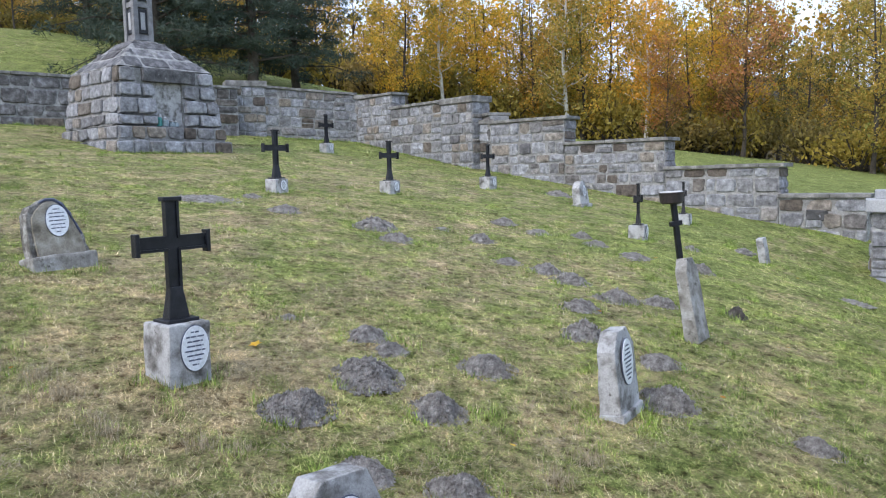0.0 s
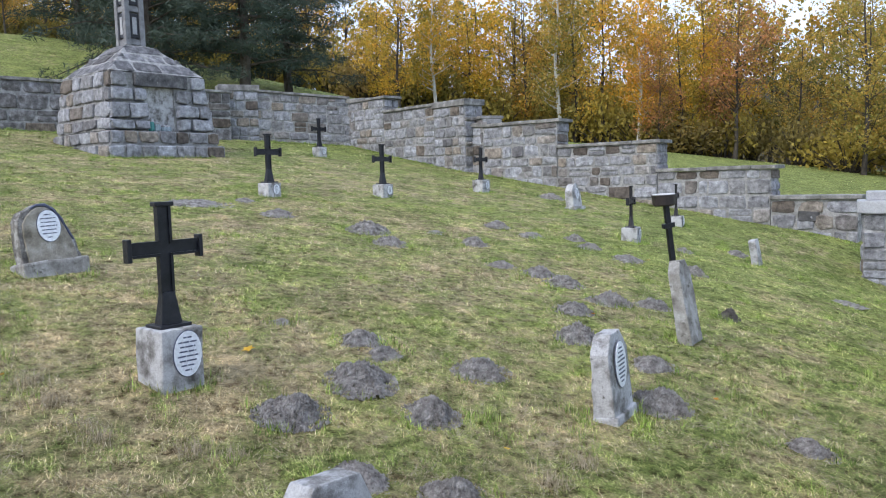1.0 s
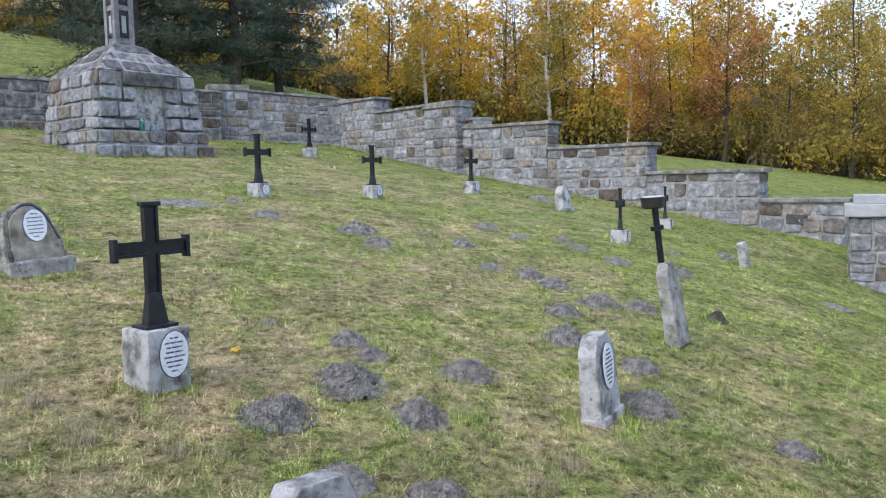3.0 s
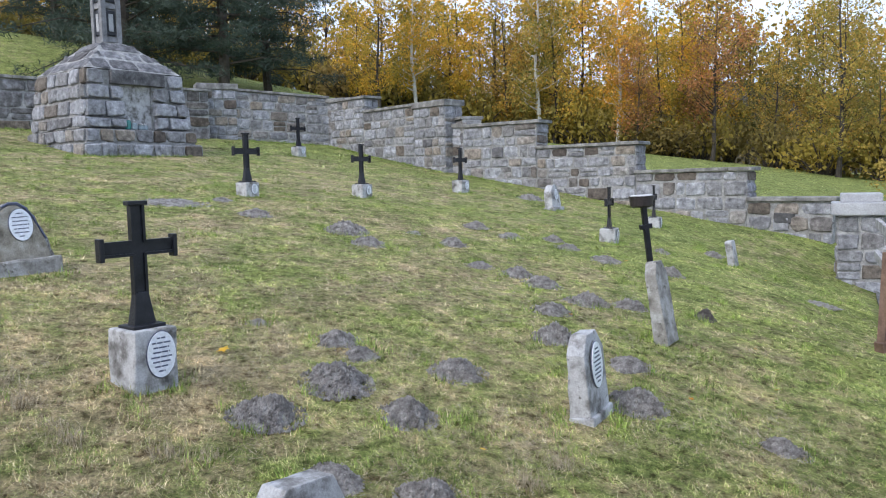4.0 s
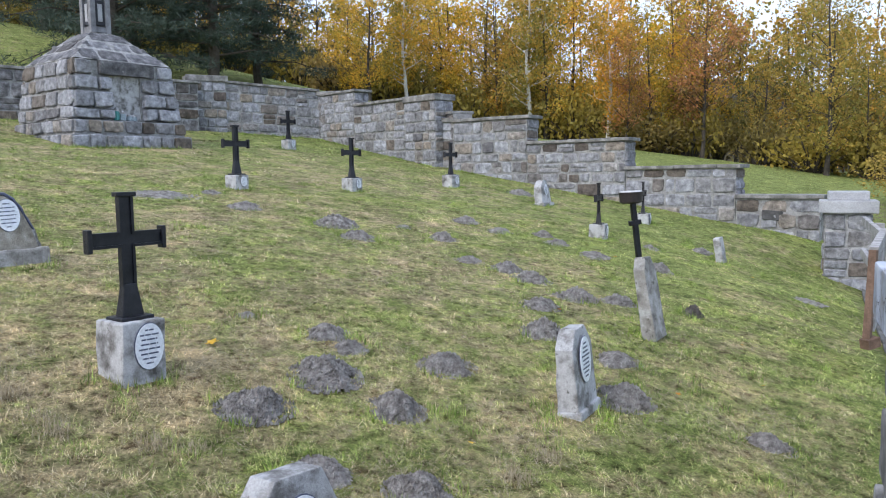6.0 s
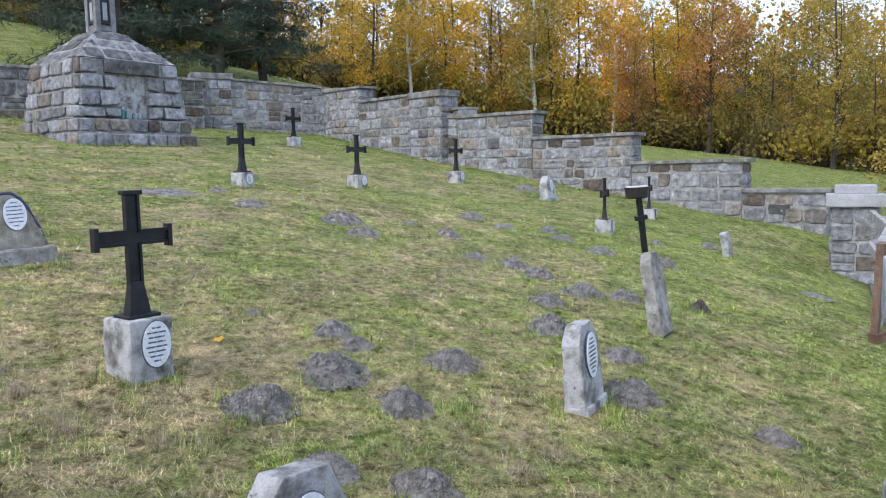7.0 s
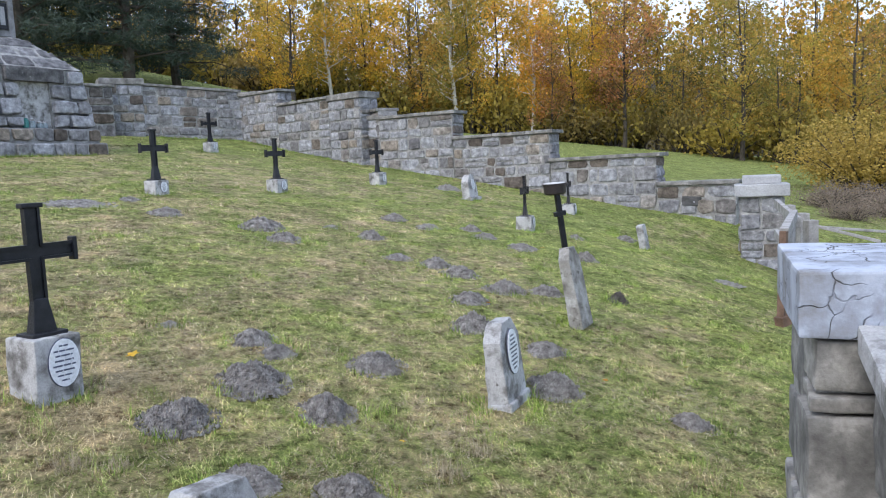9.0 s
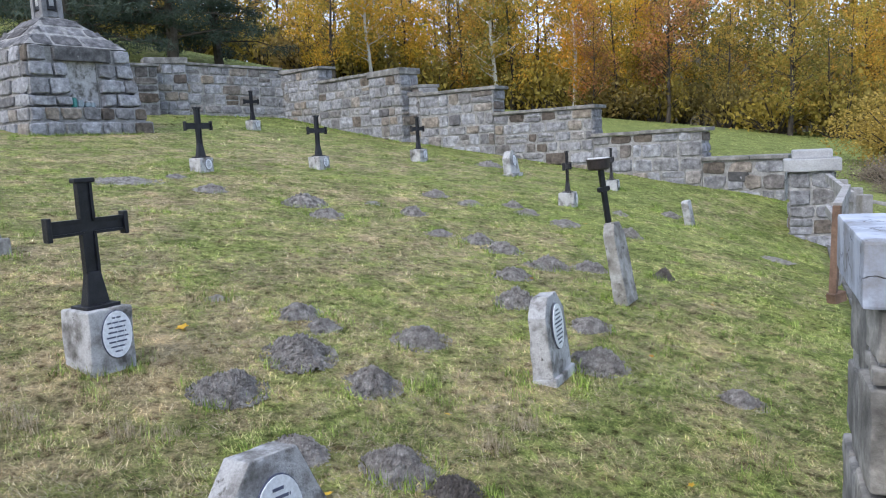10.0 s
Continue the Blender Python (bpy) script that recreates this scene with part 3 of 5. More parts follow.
def monument():
    root = thing("monument", pose(-5.99, 13.91, MON_Z, 0, 0, 52) @ Matrix.Diagonal((0.91, 0.91, 1, 1)), "battered grey stone monument base with niche and concrete shaft", "monument")
    bm = bmesh.new()
    box(bm, -1.18, 1.18, -1.18, 1.18, -0.6, 0.235)
    plinth = part("plinth", bm, MORTAR, root, "projecting plinth of rough dark stone blocks")
    bm = bmesh.new()
    box(bm, -1.1, 1.1, -1.1, 1.1, 0.2, 0.475)
    step = part("upper_plinth", bm, MORTAR, root)
    for k in range(4):
        turn = Matrix.Rotation(k * math.pi / 2, 3, "Z")
        along = turn @ Vector((1, 0, 0))
        for ob, half, z0, z1, sizes in ((plinth, 1.2, -0.3, 0.25, (0.24, 0.28)), (step, 1.12, 0.255, 0.49, (0.24, 0.26))):
            courses(ob, turn @ Vector((0, -half, 0)) + Vector((0, 0, z0)), along, (0, 0, 1), z1 - z0, lambda h, half=half: (-half, half), sizes=sizes, widths=(0.26, 0.46), proud=0.026, depth=0.13, split=0.0, joint=0.03)
    # the body, with the niche left open in front
    b0, b1, zb, zt = 1.08, 0.95, 0.49, 1.47
    bm = bmesh.new()
    box(bm, -b0 + 0.015, b0 - 0.015, -0.86, b0 - 0.015, zb, zt, taper=b1 / b0)
    box(bm, -b1 + 0.01, -0.3, -b1 + 0.02, -0.5, zb, zt - 0.02)
    box(bm, 0.3, b1 - 0.01, -b1 + 0.02, -0.5, zb, zt - 0.02)
    box(bm, -0.6, 0.6, -b1 + 0.03, -0.5, zb + 0.74, zt - 0.01)
    body = part("body", bm, MORTAR, root, "battered stone body with an open niche")
    lean = (b0 - b1) / (zt - zb)
    slope_len = math.hypot(b0 - b1, zt - zb)
    for k in range(4):
        turn = Matrix.Rotation(k * math.pi / 2, 3, "Z")
        up = turn @ Vector((0, lean, 1)).normalized()
        span = lambda h: (-(b0 - lean * h), b0 - lean * h)
        foot, along = turn @ Vector((0, -b0, 0)) + Vector((0, 0, zb)), turn @ Vector((1, 0, 0))
        kw = dict(sizes=(0.24, 0.31), widths=(0.28, 0.54), proud=0.022, depth=0.12, split=0.0, joint=0.026)
        if k:
            courses(body, foot, along, up, slope_len, span, **kw)
        else:
            courses(body, foot, along, up, 0.73, lambda h: (span(h)[0], -0.29), **kw)
            courses(body, foot, along, up, 0.73, lambda h: (0.29, span(h)[1]), **kw)
            courses(body, foot + up * 0.73, along, up, slope_len - 0.73, lambda h: span(h + 0.73), skip=lambda s, h: abs(s - 0.02) < 0.48, **kw)
    # back of the niche
    bm = bmesh.new()
    box(bm, -0.31, 0.31, -0.89, -0.8, zb - 0.01, zb + 0.75)
    roughen(bm, 4, 0.006, 7, 3)
    part("niche_back", bm, CONCRETE, root, "pale rendered back of the niche")
    bm = bmesh.new()
    box(bm, -0.52, 0.56, -b0 + lean * 0.85 - 0.055, -0.7, zb + 0.745, zb + 0.965, bevel=0.015)
    roughen(bm, 4, 0.012, 6, 4)
    part("lintel", bm, ROOFSTONE, root, "long dark lintel stone")
    # hipped roof of slabs
    zr = 2.0
    bm = bmesh.new()
    box(bm, -b1, b1, -b1, b1, zt, zr, taper=0.3 / b1)
    roof = part("roof", bm, MORTAR, root, "hipped roof of flat stone slabs")
    lean2, rise = (b1 - 0.28), zr - zt
    for k in range(4):
        turn = Matrix.Rotation(k * math.pi / 2, 3, "Z")
        up = turn @ Vector((0, lean2, rise)).normalized()
        ln = math.hypot(lean2, rise)
        courses(roof, turn @ Vector((0, -b1, 0)) + Vector((0, 0, zt)), turn @ Vector((1, 0, 0)), up, ln, lambda h: (-(b1 - lean2 * h / ln), b1 - lean2 * h / ln),
                sizes=(0.24, 0.34), widths=(0.34, 0.6), proud=0.012, depth=0.07, split=0.0, joint=0.022, meshes=ROOFSTONES)
    # shaft with sunk dark panels
    bm = bmesh.new()
    box(bm, -0.26, 0.26, -0.26, 0.26, 1.9, 2.03, bevel=0.03)
    part("shaft_foot", bm, COPING, root)
    bm = bmesh.new()
    for sx in (-1, 1):
        for sy in (-1, 1):
            box(bm, sx * 0.15 - 0.05, sx * 0.15 + 0.05, sy * 0.15 - 0.05, sy * 0.15 + 0.05, 1.95, 4.6, bevel=0.008)
    for z in (2.05, 2.62, 3.2, 3.8):
        box(bm, -0.18, 0.18, -0.18, 0.18, z, z + 0.09)
    box(bm, -0.13, 0.13, -0.13, 0.13, 1.95, 4.6)
    part("shaft", bm, SHAFT, root, "grey concrete shaft with sunk panels")
    for z in (2.17, 2.74, 3.32):
        for k in range(4):
            bm = bmesh.new()
            box(bm, -0.092, 0.092, -0.172, -0.132, z, z + 0.42, bevel=0.004)
            p = part("panel_frame", bm, IRON, root, "dark metal panel frame")
            p.matrix_basis = Matrix.Rotation(k * math.pi / 2, 4, "Z")
            bm = bmesh.new()
            box(bm, -0.045, 0.045, -0.181, -0.173, z + 0.06, z + 0.36)
            part("pane", bm, CAPSTONE, p, "pale milky pane")
    return root


monument()

# ---- gravestones and crosses ----
def oval(bm, w, h, y0, y1, cx, cz, n=28):
    prism(bm, [(cx + w / 2 * math.cos(2 * math.pi * k / n), cz + h / 2 * math.sin(2 * math.pi * k / n)) for k in range(n)], y0, y1)


def plate(parent, cx, cz, w, h, y, lines=8):
    """An oval enamel plate with a dark rim; its lettering is plain bars."""
    bm = bmesh.new()
    oval(bm, w + 0.008, h + 0.008, y, y - 0.004, cx, cz)
    rim = part("plate_rim", bm, INK, parent)
    bm = bmesh.new()
    oval(bm, w, h, y - 0.001, y - 0.008, cx, cz)
    p = part("plate", bm, ENAMEL, parent, "oval white enamel plate with dark lettering bars")
    r = random.Random(int(w * 1e4) + lines)
    bm = bmesh.new()
    for k in range(lines):
        z = cz + h * (0.36 - 0.72 * k / (lines - 1))
        half = w / 2 * math.sqrt(max(0.05, 1 - ((z - cz) / (h / 2)) ** 2)) * r.uniform(0.55, 0.82)
        if k in (0, lines - 1):
            half *= 0.6
        s = -half
        while s < half - 0.004:
            ln = min(r.uniform(0.022, 0.06), half - s)
            box(bm, cx + s, cx + s + ln - 0.005, y - 0.0095, y - 0.0075, z - h * 0.017, z + h * 0.017)
            s += ln
    part("lettering", bm, INK, p)


def iron_cross_parts(parent, z0, k=1.0, lean=0.0):
    """A cast iron cross with raised rims on a flared foot."""
    holder = new("cross")
    holder.parent = parent
    holder.matrix_basis = pose(0, 0, z0, 0, lean, 0) @ Matrix.Scale(k, 4)
    sw, aw, t = 0.031, 0.198, 0.016
    zc, H = 0.4, 0.62
    bm = bmesh.new()
    outline = [(-0.058, 0.025), (0.058, 0.025), (0.043, 0.1), (sw, 0.17), (sw, zc - sw), (aw, zc - sw), (aw, zc + sw), (sw, zc + sw), (sw, H), (-sw, H), (-sw, zc + sw), (-aw, zc + sw), (-aw, zc - sw), (-sw, zc - sw), (-sw, 0.17), (-0.043, 0.1)]
    prism(bm, outline, -t * 0.45, t * 0.45)
    ob = part("body", bm, IRON, holder)
    bm = bmesh.new()
    # raised rims along the edges
    for sx in (-1, 1):
        box(bm, sx * sw - 0.007, sx * sw + 0.007, -t, t, 0.17, zc - sw + 0.004)
        box(bm, sx * sw - 0.007, sx * sw + 0.007, -t, t, zc + sw - 0.004, H)
        for sz in (-1, 1):
            box(bm, sx * (aw + sw) / 2 - (aw - sw) / 2 - 0.004, sx * (aw + sw) / 2 + (aw - sw) / 2, -t, t, zc + sz * sw - 0.007, zc + sz * sw + 0.007)
    part("rim", bm, IRON, holder)
    for sx in (-1, 1):
        bm = bmesh.new()
        box(bm, sx * aw - 0.011, sx * aw + 0.012, -t * 1.5, t * 1.5, zc - sw * 1.85, zc + sw * 1.85, bevel=0.005)
        part("arm_end", bm, IRON, holder)
    bm = bmesh.new()
    box(bm, -sw * 1.7, sw * 1.7, -t * 1.5, t * 1.5, H - 0.011, H + 0.012, bevel=0.005)
    part("head_end", bm, IRON, holder)
    bm = bmesh.new()
    box(bm, -0.06, 0.06, -0.032, 0.032, 0.018, 0.18, taper=0.58, bevel=0.004)
    part("flared_foot", bm, IRON, holder)
    bm = bmesh.new()
    box(bm, -0.088, 0.088, -0.07, 0.07, 0.0, 0.022, bevel=0.004)
    part("foot_plate", bm, IRON, holder)
    return holder


def grave_cross(x, y, height, k=1.0, yaw=54, lean=(0, 0), label="black iron grave cross on a pale concrete block", width=0.232, cross_lean=0.0, lines=8):
    root = thing("grave_cross", pose(x, y, ground_at(x, y), lean[0], lean[1], yaw), label, "grave cross", "iron crosses on the slope")
    bm = bmesh.new()
    box(bm, -width / 2, width / 2, -width / 2, width / 2, -0.2, height, bevel=0.012)
    roughen(bm, 3, 0.006, 9, x)
    part("block", bm, CONCRETE, root, "weathered pale concrete block")
    plate(root, 0.02, height - 0.125 if height > 0.25 else height - 0.085, 0.155 if height > 0.25 else 0.1, 0.225 if height > 0.25 else 0.13, -width / 2 - 0.004, lines)
    holder = iron_cross_parts(root, height - 0.004, k, cross_lean)
    # keep two levels: the pieces hang on the thing itself
    for c in list(holder.children):
        c.parent = root
        c.matrix_basis = holder.matrix_basis @ c.matrix_basis
    bpy.data.objects.remove(holder)
    return root


grave_cross(-1.54, 3.76, 0.285, 0.99, lean=(0, 1.5), label="black iron grave cross on a stained concrete block with oval plate", cross_lean=-1.5)
grave_cross(-2.65, 10.15, 0.17, 1.02, width=0.215)
grave_cross(-1.28, 11.26, 0.18, 0.92, width=0.215)
grave_cross(-3.11, 16.11, 0.19, 0.94, width=0.215)
grave_cross(0.17, 12.99, 0.2, 0.85, width=0.215)
grave_cross(1.97, 9.7, 0.18, 0.82, yaw=65, width=0.2)
grave_cross(3.02, 11.6, 0.14, 0.76, yaw=64, width=0.2)


def headstone(x, y, w, h, d, lean=(0, 0), yaw=54, label="weathered grey headstone with an oval white plate", base=0.1, base_over=0.03, plate_size=(0.13, 0.26), shoulder=0.28, mat=None, shift=0.0, top=0.4, seed=1.0, foot=1.0, plate_at=0.62):
    root = thing("headstone", pose(x, y, ground_at(x, y) - 0.02, lean[0], lean[1], yaw), label, "headstone", "headstones on the slope")
    bm = bmesh.new()
    outline = [(-w / 2, 0.02), (w / 2, 0.02), (w / 2 * 0.96, h * (1 - shoulder)), (w * top / 2 + shift, h), (-w * top / 2 + shift, h), (-w / 2 * 0.96, h * (1 - shoulder))]
    prism(bm, outline, -d / 2, d / 2, bevel=0.006)
    roughen(bm, 3, 0.005, 9, seed)
    for v in bm.verts:
        v.co.y *= 1 + (foot - 1) * (1 - v.co.z / h)
    part("slab", bm, mat or OLDSTONE, root)
    if base:
        bm = bmesh.new()
        box(bm, -w / 2 - base_over, w / 2 + base_over, -d / 2 - base_over - 0.02, d / 2 + base_over, -0.15, base, bevel=0.012)
        roughen(bm, 2, 0.008, 7, seed + 3)
        part("base", bm, mat or OLDSTONE, root)
    if plate_size:
        plate(root, shift * 0.5, h * plate_at, plate_size[0], plate_size[1], -d / 2 * (1 + (foot - 1) * (1 - plate_at)) - 0.006, 9)
    return root


headstone(0.71, 4.0, 0.29, 0.47, 0.09, lean=(-4, -2), yaw=60, mat=CONCRETE, base=0.055, base_over=0.012, plate_size=(0.15, 0.24), seed=1.2, top=0.42, shoulder=0.2, foot=1.35, plate_at=0.64)
headstone(-0.462, 2.1, 0.53, 0.473, 0.1, lean=(-4, 5), label="pale pitted headstone with sloping shoulders and an oval plate", plate_size=(0.19, 0.27), seed=2.2, mat=CONCRETE, top=0.35, shoulder=0.55, foot=1.2, plate_at=0.59, shift=0.012)
headstone(1.53, 5.5, 0.22, 0.62, 0.08, lean=(-9, -2), foot=1.3, base=0, plate_size=None, label="tall leaning grey headstone with worn top", seed=3.2, top=0.45, shoulder=0.14)
headstone(3.5, 9.62, 0.14, 0.35, 0.09, lean=(-8, -7), base=0, plate_size=None, label="small leaning grey marker stone with pale top", seed=4.2, mat=CONCRETE, top=0.8, shoulder=0.08)
headstone(1.6, 12.15, 0.28, 0.4, 0.12, lean=(-6, 0), base=0.05, plate_size=(0.1, 0.17), foot=1.2, label="small pale headstone with pointed top", seed=5.2, mat=CONCRETE, top=0.3)


def broken_headstone():
    """The broad headstone with a ragged, broken arch."""
    root = thing("headstone", pose(-3.1, 5.57, ground_at(-3.1, 5.57) - 0.02, -7, -2, 54), "broad headstone with broken arched top and oval plate", "headstone", "headstones on the slope")
    bm = bmesh.new()
    r = random.Random(3)
    arch = [(0.22, 0.13), (0.19, 0.24), (0.155, 0.33), (0.11, 0.41), (0.06, 0.475), (0.0, 0.515), (-0.06, 0.52), (-0.115, 0.495), (-0.17, 0.455), (-0.205, 0.4), (-0.215, 0.3)]
    outline = [(-0.215, 0.05), (0.225, 0.05)] + [(px + r.uniform(-0.012, 0.012), pz + r.uniform(-0.012, 0.012)) for px, pz in arch]
    prism(bm, outline, -0.03, 0.09, bevel=0.006)
    roughen(bm, 3, 0.009, 17, 5)
    part("slab", bm, LICHENED, root)
    bm = bmesh.new()
    inner = [(-0.17, 0.1), (0.185, 0.1)] + [(px * 0.83 - 0.004, pz * 0.94 + 0.005) for px, pz in arch]
    prism(bm, inner, -0.05, -0.03, bevel=0.004)
    roughen(bm, 2, 0.003, 9, 6)
    part("face", bm, TANSTONE, root, "paler, tan dressed face")
    bm = bmesh.new()
    box(bm, -0.25, 0.23, -0.12, 0.1, -0.15, 0.1, bevel=0.02)
    roughen(bm, 2, 0.01, 7, 8)
    part("base", bm, OLDSTONE, root)
    bm = bmesh.new()
    path = [(0.9 * px + r.uniform(-0.008, 0.008), -0.036, 0.97 * pz + r.uniform(-0.008, 0.008)) for px, pz in arch[1:8]]
    tube(bm, path, [0.006 + 0.008 * math.sin(3.1 * k / 6) for k in range(7)], 5)
    part("crack", bm, INK, root, "dark open crack along the arch")
    plate(root, 0.0, 0.35, 0.165, 0.23, -0.053, 7)


broken_headstone()


def helmet_cross():
    root = thing("leaning_cross", pose(2.06, 8.0, ground_at(2.06, 8.0), 0, 0, 20), "thin black iron cross leaning over behind a headstone", "grave cross")
    tilt = Matrix.Rotation(radians(-8), 4, "Y")
    for name, dims in (("shaft", (-0.028, 0.028, -0.02, 0.02, -0.2, 0.72)), ("crossbar", (-0.065, 0.065, -0.025, 0.025, 0.48, 0.53))):
        bm = bmesh.new()
        box(bm, *dims, bevel=0.006)
        bmesh.ops.transform(bm, matrix=tilt, verts=bm.verts[:])
        part(name, bm, IRON, root)
    pot = thing("metal_pot", pose(2.06, 8.0, ground_at(2.06, 8.0), 0, 0, 20) @ tilt @ pose(-0.02, 0, 0.713, 0, 5, 0), "dark round metal pot with pale flat lid on the cross", "pot")
    bm = bmesh.new()
    prof = [(0.0, 0.0), (0.1, 0.0), (0.115, 0.015), (0.122, 0.1), (0.128, 0.104), (0.128, 0.114), (0.12, 0.116), (0.116, 0.106), (0.0, 0.106)]
    vs = [bm.verts.new((px, 0, pz)) for px, pz in prof]
    es = [bm.edges.new((vs[i], vs[i + 1])) for i in range(len(vs) - 1)]
    bmesh.ops.spin(bm, geom=vs + es, cent=(0, 0, 0), axis=(0, 0, 1), angle=2 * math.pi, steps=32)
    bmesh.ops.remove_doubles(bm, verts=bm.verts[:], dist=0.0005)
    bmesh.ops.recalc_face_normals(bm, faces=bm.faces[:])
    part("bowl", bm, POT, pot)
    # flat disc, much paler than the bowl
    bm = bmesh.new()
    bmesh.ops.create_cone(bm, cap_ends=True, segments=32, radius1=0.115, radius2=0.11, depth=0.012, matrix=Matrix.Translation((0, 0, 0.115)))
    part("lid", bm, POTTOP, pot, "pale lid")


helmet_cross()


def lantern(x, y, z, hgt, mat, label):
    root = thing("grave_lantern", pose(x, y, z), label, "lantern", "lanterns in the niche")
    bm = bmesh.new()
    tube(bm, [(0, 0, 0), (0, 0, hgt * 0.1), (0, 0, hgt * 0.55), (0, 0, hgt * 0.7)], [0.045, 0.05, 0.05, 0.035], 10)
    part("jar", bm, mat, root)
    bm = bmesh.new()
    tube(bm, [(0, 0, hgt * 0.7), (0, 0, hgt * 0.85), (0, 0, hgt)], [0.045, 0.04, 0.012], 10)
    part("lid", bm, CONCRETE, root)


TEAL = rough_material("teal_glass", [(0.3, (0.05, 0.2, 0.19)), (0.7, (0.1, 0.32, 0.3))], 20, rough=0.2, bump=0.0)
PALEGLASS = rough_material("pale_glass", [(0.3, (0.18, 0.24, 0.27)), (0.7, (0.36, 0.42, 0.46))], 20, rough=0.2, bump=0.0)
MON = pose(-5.99, 13.91, MON_Z, 0, 0, 52) @ Matrix.Diagonal((0.91, 0.91, 1, 1))
for lx, ly, hgt, mat, lab in ((-0.22, -0.96, 0.22, TEAL, "tall teal glass grave lantern"), (-0.12, -1.0, 0.16, PALEGLASS, "pale glass grave lantern with lid"), (0.02, -0.98, 0.11, PALEGLASS, "small pale grave candle"), (0.12, -0.97, 0.11, PALEGLASS, "small pale grave candle")):
    p = MON @ Vector((lx, ly, 0.49))
    lantern(p.x, p.y, p.z, hgt, mat, lab)


# ---- the gateway: near pier, wall, gate and paving ----
PX = Vector((0.914, -0.407))
PY = Vector((0.407, 0.914))
PC = Vector((0.986, 1.65))


def near_pier():
    def put(bm):
        for v in bm.verts:
            q = PC + PX * v.co.x + PY * v.co.y
            v.co = Vector((q.x, q.y, v.co.z))
        return bm
    bm = bmesh.new()
    box(bm, 0.04, 0.56, 0.05, 0.52, -0.3, 1.165)
    pier = part("gate_pier", put(bm), MORTAR)
    tagged(pier, "rubble stone gate pier under a cracked whitewashed cap", "stone pier", kind="structure")
    x3, y3 = Vector((*PX, 0)), Vector((*PY, 0))
    base = Vector((*PC, -0.1))

    def big_stone(x0, x1, y0, y1, z0, z1, seed):
        """A rough block seen from close by, finely cut up and worn."""
        bm = bmesh.new()
        box(bm, x0, x1, y0, y1, z0, z1, bevel=0.006 if z1 - z0 < 0.1 else 0.012)
        roughen(bm, 5, 0.009, 6, seed)
        part("stone", put(bm), PIERSTONE, pier, smooth=True)
    front = ((1.04, 1.163), (0.995, 1.03), (0.74, 0.985), (0.5, 0.73), (0.24, 0.49), (-0.05, 0.23))
    for k, (z0, z1) in enumerate(front):
        out = 0.008 * k - 0.022
        cut = 0.3 if k % 2 == 0 else 0.36
        big_stone(0.012 - out, cut, 0.0 - out, 0.2, z0, z1, k * 3.1)
        big_stone(cut + 0.012, 0.6, 0.0 - out, 0.2, z0 + 0.01, z1, k * 3.1 + 1)
    side = ((0.93, 1.163), (0.7, 0.92), (0.45, 0.69), (0.2, 0.44), (-0.05, 0.19))
    for k, (z0, z1) in enumerate(side):
        out = 0.01 * k - 0.02
        big_stone(0.015 - out, 0.2, 0.212, 0.38 + 0.03 * (k % 2), z0, z1, k * 2.3 + 40)
        big_stone(0.02 - out, 0.2, 0.392 + 0.03 * (k % 2), 0.56, z0 + 0.01, z1 - 0.005, k * 2.3 + 41)
    bm = bmesh.new()
    box(bm, 0.0, 0.64, 0.0, 0.58, 1.168, 1.322, bevel=0.008)
    roughen(bm, 5, 0.004, 6, 2)
    part("cap", put(bm), CRACKED, pier, "cracked whitewashed concrete cap")
    # the wall that runs on from it, with a sloping coping
    bm = bmesh.new()
    box(bm, 0.17, 0.5, -1.9, -0.02, -0.4, 1.13)
    for v in bm.verts:
        if v.co.z > 0.5:
            v.co.z += min(0.0, v.co.y) * 0.22
    wall = part("wall_10", put(bm), MORTAR)
    tagged(wall, "stone wall with worn coping beside the gate", "stone wall", kind="structure")
    for k in range(5):
        for j in range(2):
            bm = bmesh.new()
            box(bm, 0.145, 0.3, -0.03 - 0.42 * (j + 1) + 0.012 - 0.1 * (k % 2), -0.03 - 0.42 * j - 0.1 * (k % 2), 0.84 - 0.24 * k, 1.07 - 0.24 * k, bevel=0.016)
            roughen(bm, 5, 0.008, 9, 70 + k * 2.2 + j)
            part("stone", put(bm), PIERSTONE, wall, smooth=True)
    for a, b in ((-0.015, -0.75), (-0.755, -1.5)):
        bm = bmesh.new()
        box(bm, 0.115, 0.55, b, a, 1.145, 1.215, bevel=0.012)
        roughen(bm, 3, 0.008, 6, a)
        for v in bm.verts:
            v.co.z += v.co.y * 0.22
        part("coping_slab", put(bm), CONCRETE, wall, "worn pale coping slab")


near_pier()


def beam(parent, name, a, b, w, h, mat, label=""):
    a, b = Vector(a), Vector(b)
    d = (b - a).normalized()
    side = d.cross(Vector((0, 0, 1)))
    side = side.normalized() if side.length > 0.1 else Vector((1, 0, 0))
    up = side.cross(d)
    bm = bmesh.new()
    box(bm, -w / 2, w / 2, 0, (b - a).length, -h / 2, h / 2, bevel=0.006)
    for v in bm.verts:
        v.co = a + side * v.co.x + d * v.co.y + up * v.co.z
    return part(name, bm, mat, parent, label)


